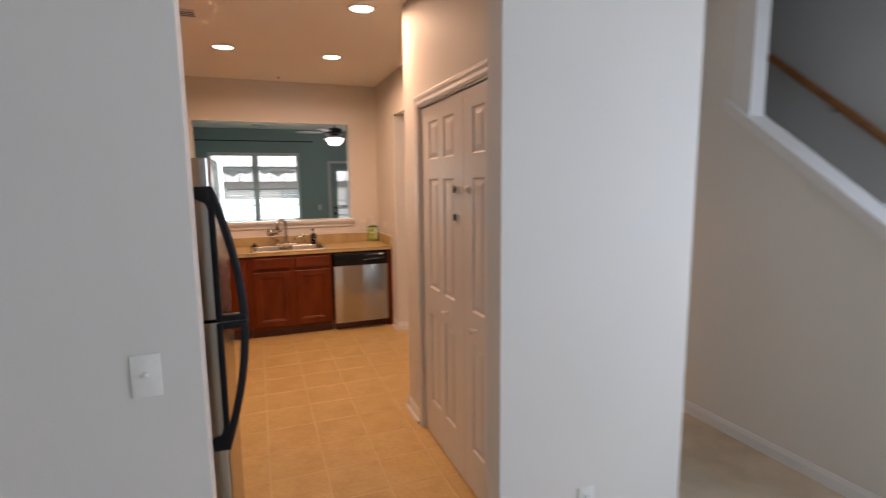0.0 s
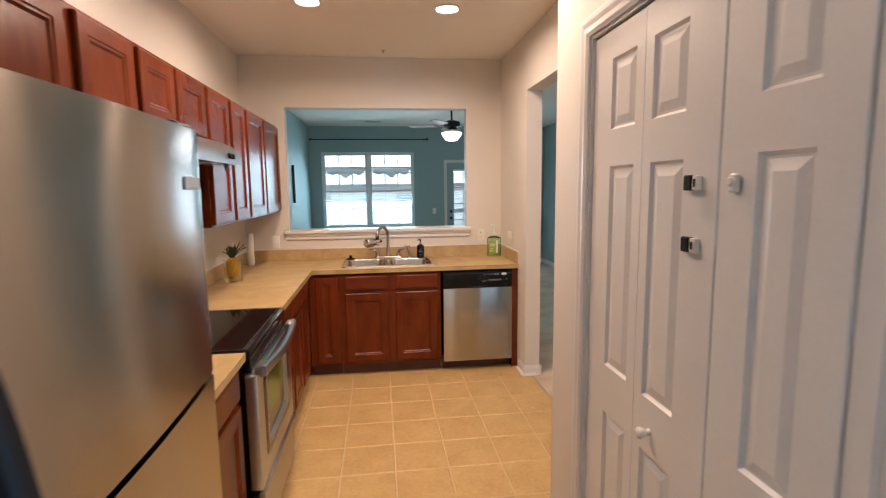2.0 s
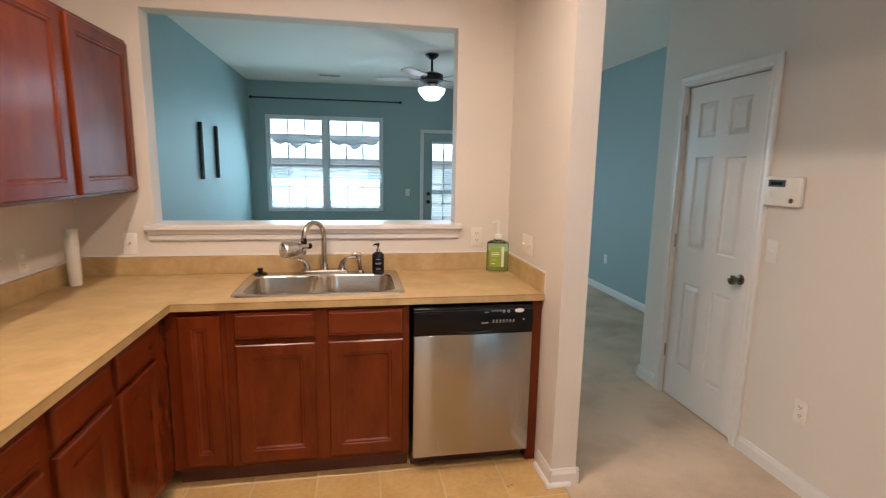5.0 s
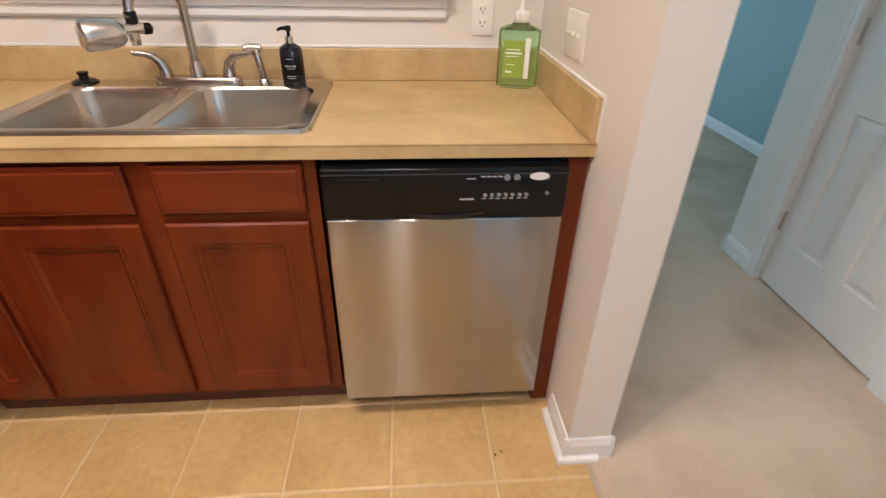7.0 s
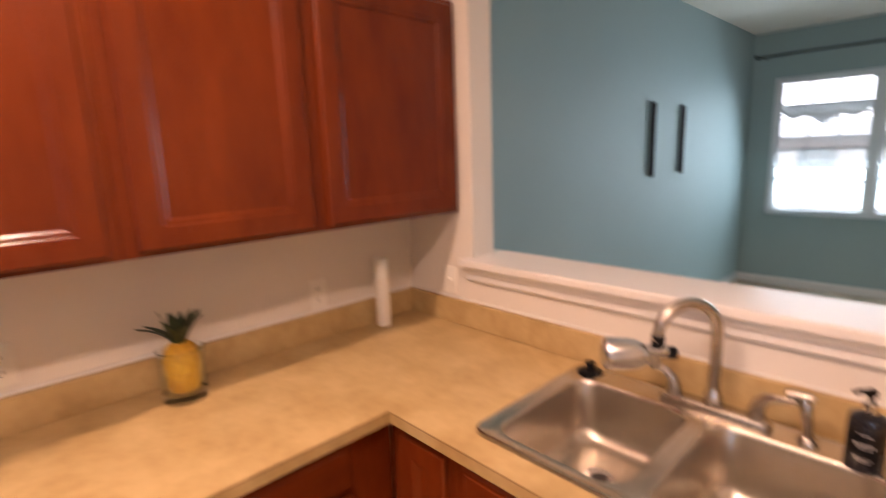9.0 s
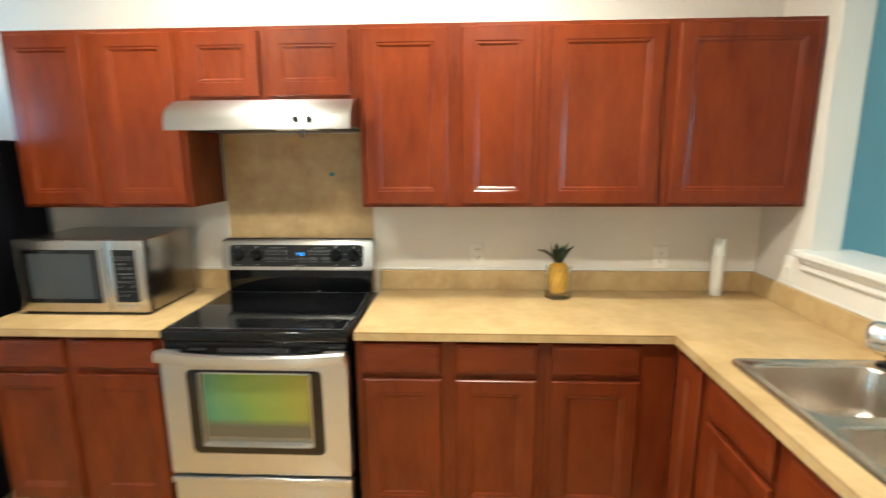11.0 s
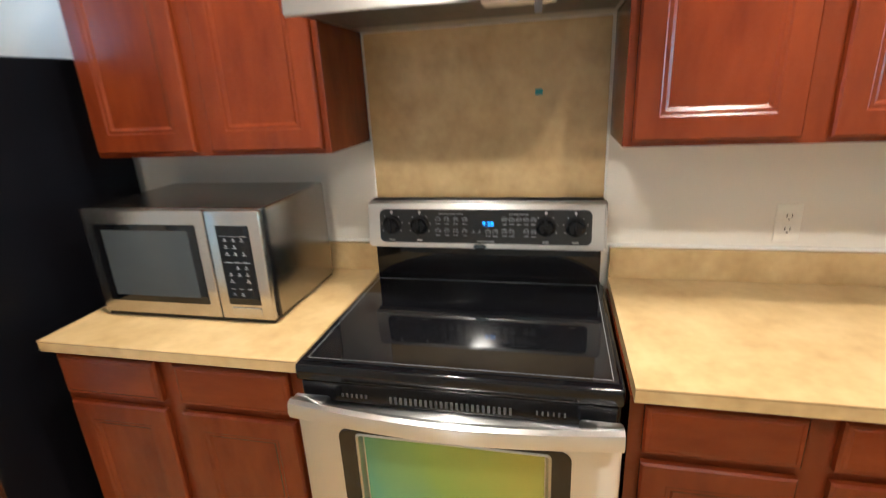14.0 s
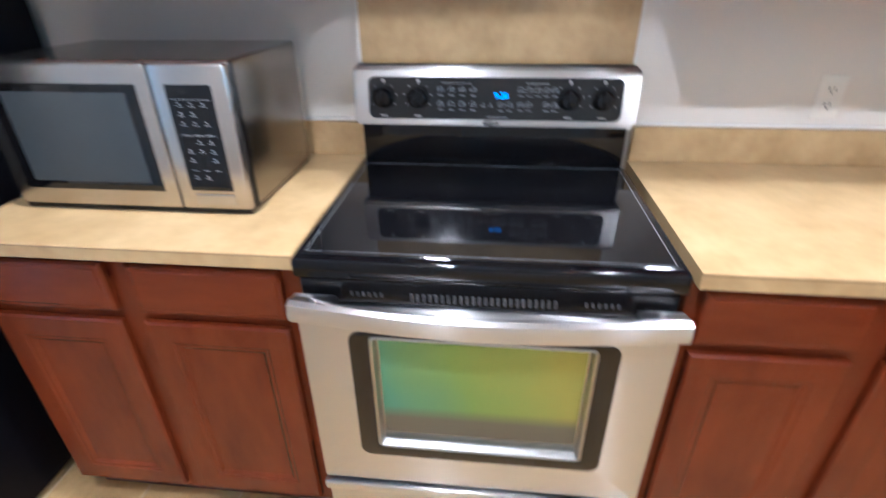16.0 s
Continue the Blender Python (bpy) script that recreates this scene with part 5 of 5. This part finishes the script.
cap = thing("stair_cap", pose(SX + T / 2, -3.685, 2.0765, 0, 0, 0), "white painted sloping cap on stair knee wall", "trim", kind="structure")


def slope_bar(x0, x1, h0, h1, ya, yb):
    bm = bmesh.new()
    pts = [(ya, ya * sl + h0), (yb, yb * sl + h0), (yb, yb * sl + h1), (ya, ya * sl + h1)]
    extrude_poly(bm, pts, x0, x1)
    return bm


part("cap_board", slope_bar(-0.085, 0.085, 0.0, 0.034, 0.0, -1.49), TRIM, cap)
part("cap_moulding", slope_bar(-0.078, -0.061, -0.040, -0.0005, 0.0, -1.49), TRIM, cap)
part("corner_post", B(-0.058, 0.058, -0.160, -0.036, -0.10, H - 2.0775), TRIM, cap)
RAILWOOD = mat("orange_oak_rail", (0.36, 0.13, 0.04), 0.35, var=0.2, scale=5, fine=40, stretch=(4, 0.6, 4))
rail = thing("handrail", pose(4.55, -3.38, 2.448), "orange oak wall handrail beside the stairs", "handrail")
bm = bmesh.new()
tube(bm, [(-0.02, 0.9, 0.9 * 0.845), (-0.02, -1.5, -1.5 * 0.845)], 0.026, 14)
part("rail", bm, RAILWOOD, rail, "", True)
for y in (0.7, -0.4, -1.3):
    part("bracket", tube(bmesh.new(), [(-0.02, y, y * 0.845 - 0.02), (0.0, y, y * 0.845 - 0.06), (0.049, y, y * 0.845 - 0.06)], 0.008, 8), NICKEL, rail, "", True)

# ---------------------------------------------------------------- ceiling fittings
for cx, cy in CANS:
    can = thing("recessed_light", pose(cx, cy, H), "lit recessed ceiling light with white trim ring", "ceiling light", "kitchen ceiling lights")
    part("trim_ring", lathe(bmesh.new(), [(0.100, -0.001), (0.098, -0.006), (0.078, -0.008), (0.072, -0.004), (0.072, -0.001)], 0, 0, 36), TRIM, can, "", True)
    part("bulb", lathe(bmesh.new(), [(0.071, -0.0015), (0.060, -0.005), (0.001, -0.006)], 0, 0, 28), CAN_GLOW, can, "glowing frosted lamp face", True)


def register(m, label, w, d):
    t = thing("ceiling_vent", m, label, "vent")
    part("frame", B(-w / 2, w / 2, -d / 2, d / 2, -0.008, -0.001, b=0.002), TRIM, t)
    n = 7
    for k in range(n):
        y = -d / 2 + 0.02 + (d - 0.04) * k / (n - 1)
        part("slat", B(-w / 2 + 0.015, w / 2 - 0.015, y - 0.004, y + 0.004, -0.012, -0.0082), DARKGREY if k % 2 else TRIM, t)


register(pose(0.52, -2.15, H), "white kitchen ceiling air vent", 0.30, 0.15)
register(pose(1.13, 4.40, H), "white living room ceiling air vent", 0.30, 0.15)
solo("sprinkler_head", lathe(bmesh.new(), [(0.016, -0.001), (0.015, -0.004), (0.006, -0.006), (0.006, -0.018), (0.010, -0.020), (0.002, -0.022)], 0, 0, 16), NICKEL, "small metal ceiling sprinkler head", "sprinkler", smooth=True, m=pose(1.276, -0.226, H))

FANMETAL = mat("dark_bronze", (0.025, 0.022, 0.022), 0.4, metal=0.6, var=0.2)
BLADE = mat("fan_blade_wood", (0.36, 0.33, 0.30), 0.5, var=0.2, scale=6, fine=40, stretch=(0.6, 6, 1))
fan = thing("ceiling_fan", pose(2.31, 2.77, H), "dark ceiling fan with lit white glass bowl", "ceiling fan")
part("canopy", lathe(bmesh.new(), [(0.075, -0.001), (0.072, -0.020), (0.030, -0.055), (0.014, -0.060)], 0, 0, 28), FANMETAL, fan, "", True)
part("downrod", tube(bmesh.new(), [(0, 0, -0.05), (0, 0, -0.20)], 0.013, 14), FANMETAL, fan, "", True)
part("motor_housing", lathe(bmesh.new(), [(0.02, -0.185), (0.060, -0.195), (0.120, -0.215), (0.128, -0.240), (0.128, -0.285), (0.095, -0.300), (0.02, -0.302)], 0, 0, 32), FANMETAL, fan, "", True)
part("light_fitter", lathe(bmesh.new(), [(0.05, -0.300), (0.060, -0.305), (0.105, -0.330), (0.110, -0.360), (0.10, -0.372), (0.02, -0.374)], 0, 0, 32), CHROME, fan, "polished light fitter", True)
part("glass_bowl", lathe(bmesh.new(), [(0.150, -0.372), (0.152, -0.380), (0.138, -0.415), (0.110, -0.450), (0.085, -0.478), (0.060, -0.488), (0.002, -0.490)], 0, 0, 36), GLOBE, fan, "glowing white glass bowl", True)
for k in range(5):
    a = radians(72 * k + 20)
    bm = bmesh.new()
    loft(bm, [[(x, y, z) for x, y in rrect(0.20, 0.64, -0.062, 0.062, 0.045)] for z in (-0.268, -0.262)])
    bmesh.ops.contextual_create(bm, geom=[e for e in bm.edges if e.is_boundary])
    ob = part("blade", bm, BLADE, fan)
    ob.data.transform(Matrix.Rotation(a, 4, "Z") @ Matrix.Translation((0, 0, -0.265)) @ Matrix.Rotation(radians(11), 4, "X") @ Matrix.Translation((0, 0, 0.265)))
    ob2 = part("blade_arm", B(0.10, 0.25, -0.014, 0.014, -0.272, -0.264, b=0.003), FANMETAL, fan)
    ob2.data.transform(Matrix.Rotation(a, 4, "Z"))

# ---------------------------------------------------------------- living room fittings
rod = thing("curtain_rod", pose(1.05, 5.05, 2.497), "thin black curtain rod above the window", "curtain rod")
part("rod", tube(bmesh.new(), [(-1.09, 0, 0), (1.11, 0, 0)], 0.010, 12), FANMETAL, rod, "", True)
for x in (-1.095, 1.115):
    part("finial", lathe(bmesh.new(), [(0.004, -0.024), (0.020, -0.012), (0.024, 0), (0.020, 0.012), (0.004, 0.024)], x, 0, 16), FANMETAL, rod, "", True)
for x in (-1.03, 0.0, 1.05):
    part("bracket", tube(bmesh.new(), [(x, 0, -0.008), (x, 0.04, -0.015), (x, 0.0795, -0.015)], 0.006, 8), FANMETAL, rod, "", True)
for y in (2.60, 3.19):
    tv = thing("wall_rail", pose(-0.0995, y, 1.358), "dark vertical steel mounting rail on blue-grey wall", "mounting rail", "wall mounting rails")
    bm = bmesh.new()
    box(bm, 0, 0.004, -0.024, 0.024, 0, 0.575)
    part("channel", bm, DARKGREY, tv)
    bm = bmesh.new()
    box(bm, 0.004, 0.032, -0.024, -0.020, 0, 0.575)
    box(bm, 0.004, 0.032, 0.020, 0.024, 0, 0.575)
    part("flange", bm, FANMETAL, tv)

# windows
SASH = mat("white_vinyl", (0.76, 0.80, 0.81), 0.4, var=0.03)
win = thing("window_1", pose(0, 5.13, 0), "white double sash window with muntin grids and open blinds", "window", kind="structure")
bm = bmesh.new()
for d in ((WX0, WX0 + 0.035, WZ0, WZ1), (WX1 - 0.035, WX1, WZ0, WZ1), (WX0 + 0.035, WX1 - 0.035, WZ0, WZ0 + 0.03), (WX0 + 0.035, WX1 - 0.035, WZ1 - 0.03, WZ1)):
    box(bm, d[0], d[1], 0.02, 0.13, d[2], d[3])
part("window_frame", bm, SASH, win)
part("mullion", B(0.981, 1.055, 0.015, 0.12, WZ0 + 0.03, WZ1 - 0.03, b=0.004), SASH, win)
part("window_stool", B(WX0 - 0.02, WX1 + 0.02, -0.020, 0.02, WZ0 - 0.022, WZ0, b=0.005), BLUE, win, "sill painted with the wall")
for xa, xb in ((WX0 + 0.035, 0.981), (1.055, WX1 - 0.035)):
    for za, zb, yo in ((WZ0 + 0.03, 1.525, 0.050), (1.500, WZ1 - 0.03, 0.085)):
        bm = bmesh.new()
        f = 0.027
        for d in ((xa, xa + f, za, zb), (xb - f, xb, za, zb), (xa + f, xb - f, za, za + f), (xa + f, xb - f, zb - f, zb)):
            box(bm, d[0], d[1], yo, yo + 0.03, d[2], d[3])
        sash = part("sash", bm, SASH, win)
        for k in (1, 2):
            x = xa + f + (xb - xa - 2 * f) * k / 3
            part("muntin", B(x - 0.009, x + 0.009, yo + 0.008, yo + 0.022, za + f, zb - f), SASH, sash)
        z = (za + zb) / 2
        part("muntin", B(xa + f, xb - f, yo + 0.009, yo + 0.021, z - 0.009, z + 0.009), SASH, sash)
        p = part("pane", B(xa + f, xb - f, yo + 0.013, yo + 0.017, za + f, zb - f), PANE, sash)
        p.visible_shadow = False
for xa, xb in ((WX0 + 0.04, 0.978), (1.058, WX1 - 0.04)):
    bl = thing("window_blind", pose((xa + xb) / 2, 5.147, 0), "white horizontal blind with open slats in window", "blind", "window blinds")
    w = (xb - xa) / 2 - 0.004
    part("head_rail", B(-w, w, -0.016, 0.016, WZ1 - 0.068, WZ1 - 0.032, b=0.003), SASH, bl)
    z = WZ0 + 0.06
    while z < WZ1 - 0.08:
        ob = part("slat", B(-w, w, -0.0200, 0.0200, -0.0014, 0.0014), SASH, bl) if z < WZ0 + 0.07 else new("slat", slat_mesh)
        if z < WZ0 + 0.07:
            slat_mesh = ob.data
        ob.parent = bl
        ob.matrix_basis = pose(0, 0, z, 4, 0, 0)
        z += 0.048
    for x in (-w * 0.7, w * 0.7):
        part("ladder_cord", B(x - 0.001, x + 0.001, -0.001, 0.001, WZ0 + 0.05, WZ1 - 0.06), SASH, bl)

# patio door: slab of the wall's colour with a grid of panes
pd = thing("door_3", pose(0, 5.13, 0), "blue-grey patio door with glass panes and dark lock", "door", kind="structure")
bm = bmesh.new()
for d in ((PX0 - 0.055, PX0, 0.004, PZ + 0.055), (PX1, PX1 + 0.055, 0.004, PZ + 0.055), (PX0, PX1, PZ, PZ + 0.055)):
    box(bm, d[0], d[1], -0.018, -0.001, d[2], d[3], b=0.003)
part("casing", bm, TRIM, pd, "white door casing")
GX0, GX1, GZ0, GZ1 = 2.695, 3.265, 0.28, 1.885
bm = bmesh.new()
for d in ((PX0 + 0.004, GX0, 0.01, PZ - 0.004), (GX1, PX1 - 0.004, 0.01, PZ - 0.004), (GX0, GX1, 0.01, GZ0), (GX0, GX1, GZ1, PZ - 0.004)):
    box(bm, d[0], d[1], 0.02, 0.064, d[2], d[3])
dl = part("door_leaf", bm, BLUE, pd)
for k in (1, 2):
    x = GX0 + (GX1 - GX0) * k / 3
    part("muntin", B(x - 0.008, x + 0.008, 0.03, 0.054, GZ0, GZ1), SASH, dl)
for k in range(1, 5):
    z = GZ0 + (GZ1 - GZ0) * k / 5
    part("muntin", B(GX0, GX1, 0.031, 0.053, z - 0.008, z + 0.008), SASH, dl)
p = part("pane", B(GX0, GX1, 0.040, 0.044, GZ0, GZ1), PANE, dl)
p.visible_shadow = False
for z in (0.957, 1.086):
    part("lock", lathe(bmesh.new(), [(0.030, 0.019), (0.029, 0.008), (0.018, -0.002), (0.016, -0.040), (0.022, -0.050), (0.010, -0.056)] if z < 1 else [(0.028, 0.019), (0.027, 0.006), (0.012, 0.0), (0.010, -0.012)], 2.635, z, 20, "y"), FANMETAL, dl, "dark bronze lock", True)

db = thing("door_blind", pose((GX0 + GX1) / 2, 5.131, 0), "white mini blind with open slats on patio door", "blind")
w = (GX1 - GX0) / 2 + 0.012
part("head_rail", B(-w, w, -0.014, 0.016, GZ1 + 0.004, GZ1 + 0.032, b=0.003), SASH, db)
part("bottom_rail", B(-w, w, -0.010, 0.012, GZ0 - 0.022, GZ0 - 0.008, b=0.003), SASH, db)
slat_mesh = None
for k in range(44):
    if slat_mesh is None:
        ob = part("slat", B(-w, w, -0.0125, 0.0125, -0.0010, 0.0010), SASH, db)
        slat_mesh = ob.data
    else:
        ob = new("slat", slat_mesh)
        ob.parent = db
    ob.matrix_basis = pose(0, 0, GZ0 + 0.012 + 0.0358 * k, 8, 0, 0)

# ---------------------------------------------------------------- outside
SIDING = mat("white_siding", (0.84, 0.86, 0.86), 0.7, var=0.05, scale=2, fine=40)
CONC = mat("concrete", (0.60, 0.60, 0.58), 0.9, var=0.15, scale=2, fine=60, bump=0.2)
GRASS = mat("grass_ground", (0.08, 0.11, 0.045), 0.95, var=0.35, scale=1.5, fine=80, bump=0.5, dist=0.02)
setting("ground", B(-150, 150, -150, 150, -0.5, -0.155), GRASS, "mown grass ground around the house", "ground")
solo("patio_slab", B(-6, 10, 5.40, 12.6, -0.155, -0.03), CONC, "pale concrete patio slab outside the patio door", "patio")
# sky reflection of the panes painted in as grey-blue; roof and rail share it
SKYTINT = mat("sky_tinted_grey", (0.52, 0.60, 0.62), 0.15, var=0.1)
house = thing("outbuilding", pose(0, 13, -0.155), "low white-sided outbuilding seen through the window", "outbuilding")
bm = bmesh.new()
for k in range(10):
    z = 0.19 * k
    extrude_poly(bm, [(0.0, z), (-0.024, z), (-0.006, z + 0.19), (0.0, z + 0.19)], -9, 12)
box(bm, -9, 12, 0.0, 0.3, 0, 1.9)
part("wall", bm, SIDING, house)
for x in (-3.6, -0.8, 2.2, 4.6, 7.6):
    w = part("window", B(x - 0.40, x + 0.40, -0.05, -0.02, 0.75, 1.62), TRIM, house)
    part("pane", B(x - 0.33, x + 0.33, -0.056, -0.048, 0.82, 1.55), SKYTINT, w)
bm = bmesh.new()
extrude_poly(bm, [(-0.35, 1.86), (3.0, 2.35), (6.5, 1.86)], -9.4, 12.4)
part("roof", bm, SKYTINT, house)
rl = thing("porch_rail", pose(0, 8.1, -0.03), "white porch railing outside the window", "railing")
part("rail", B(-1.5, 5.5, -0.03, 0.03, 0.94, 1.04), SKYTINT, rl)
for x in (-1.4, 2.05, 5.4):
    part("post", B(x - 0.05, x + 0.05, -0.05, 0.05, 0.0, 1.10), SIDING, rl)
porch = thing("porch_roof", pose(0, 5.40, 2.50), "white porch roof soffit outside the window", "porch roof")
part("soffit", B(-1.5, 5.5, -0.13, 1.1, 0.0, 0.12), SIDING, porch)
part("fascia", B(-1.5, 5.5, 1.1, 1.13, -0.05, 0.16), SIDING, porch)
# grey swag of cloth hung under the porch roof
GAUZE = mat("grey_striped_cloth", (0.75, 0.80, 0.80), 0.8, dark=(0.40, 0.45, 0.46), scale=6, fine=30, stretch=(1, 1, 8))
GAUZE.node_tree.nodes["Principled BSDF"].inputs["Transmission Weight"].default_value = 0.65
for x0, x1 in ((0.165, 0.983), (1.053, 1.870)):
    sw = thing("window_swag", pose((x0 + x1) / 2, 5.252, 1.98), "grey striped cloth swag hung outside the window", "valance", "window swags")
    bm = bmesh.new()
    w = x1 - x0
    cols = []
    for i in range(25):
        u = i / 24
        sag = 0.10 + 0.075 * math.sin(math.pi * u) ** 2 - 0.03 * math.cos(6 * math.pi * u)
        col = []
        for j in range(7):
            v = j / 6
            col.append(bm.verts.new((-w / 2 + w * u, 0.018 * math.sin(9 * v + 3 * math.sin(math.pi * u)) * v, -sag * v)))
        cols.append(col)
    for a, c in zip(cols, cols[1:]):
        for j in range(6):
            bm.faces.new((a[j], a[j + 1], c[j + 1], c[j]))
    ob = part("cloth", bm, GAUZE, sw, "", True)
    so = ob.modifiers.new("thickness", "SOLIDIFY")
    so.thickness = 0.004
    part("cord", tube(bmesh.new(), [(-w / 2, 0, 0.002), (w / 2, 0, 0.002)], 0.006, 8), DARKGREY, sw)
SKYGLOW = glow("bright_overcast_sky", (0.74, 0.94, 1.0), 4.0)
setting("backdrop", B(-90, 90, 90, 90.2, -1, 60), SKYGLOW, "bright pale overcast sky backdrop", "backdrop")

# ---------------------------------------------------------------- floor tiles
TS, TG = 0.300, 0.0065
tile_meshes = {}
for i in range(-1, 9):
    for j in range(0, 16):
        x0, x1 = 0.955 + TS * (i - 3) + TG / 2, 0.955 + TS * (i - 2) - TG / 2
        y1, y0 = -0.005 - TS * j - TG / 2, -0.005 - TS * (j + 1) + TG / 2
        x0, x1, y0, y1 = max(x0, 0.002), min(x1, 2.436), max(y0, -4.555), min(y1, -0.002)
        if x1 - x0 < 0.01 or y1 - y0 < 0.01:
            continue
        key = (round(x1 - x0, 3), round(y1 - y0, 3))
        if key not in tile_meshes:
            hx, hy, c = key[0] / 2, key[1] / 2, 0.003
            bm = bmesh.new()
            lo = [(-hx, -hy, -0.004), (hx, -hy, -0.004), (hx, hy, -0.004), (-hx, hy, -0.004)]
            mi = [(x, y, 0.001) for x, y, _ in lo]
            hi = [(x * (1 - c / hx), y * (1 - c / hy), 0.003) for x, y, _ in lo]
            for P, Q in ((lo, mi), (mi, hi)):
                for k in range(4):
                    quad(bm, [P[k], P[(k + 1) % 4], Q[(k + 1) % 4], Q[k]])
            quad(bm, hi)
            tile_meshes[key] = mesh_of("tile", bm, TILE)
        ob = new("tile", tile_meshes[key])
        ob.location = ((x0 + x1) / 2, (y0 + y1) / 2, 0.0)
        ob.parent = floor

setting("trim_threshold", B(2.430, 2.446, -2.690, -0.866, 0.002, 0.0075, b=0.002), mat("dull_threshold_metal", (0.46, 0.39, 0.30), 0.5, metal=0.4, var=0.15), "thin dull metal strip between tile and carpet", "trim")

# two dark crumbs on a tile by the wall end
for cx, cy, a in ((2.165, -0.815, 20), (2.182, -0.807, 70)):
    bm = bmesh.new()
    lathe(bm, [(0.0006, 0.0), (0.0018, 0.0015), (0.0020, 0.004), (0.0012, 0.0075), (0.0004, 0.009)], 0, 0, 8)
    solo("crumb", bm, BLACK, "tiny dark crumb lying on floor tile", "crumb", "crumbs on the floor", smooth=True, m=pose(cx, cy, 0.005, 90, 0, a))
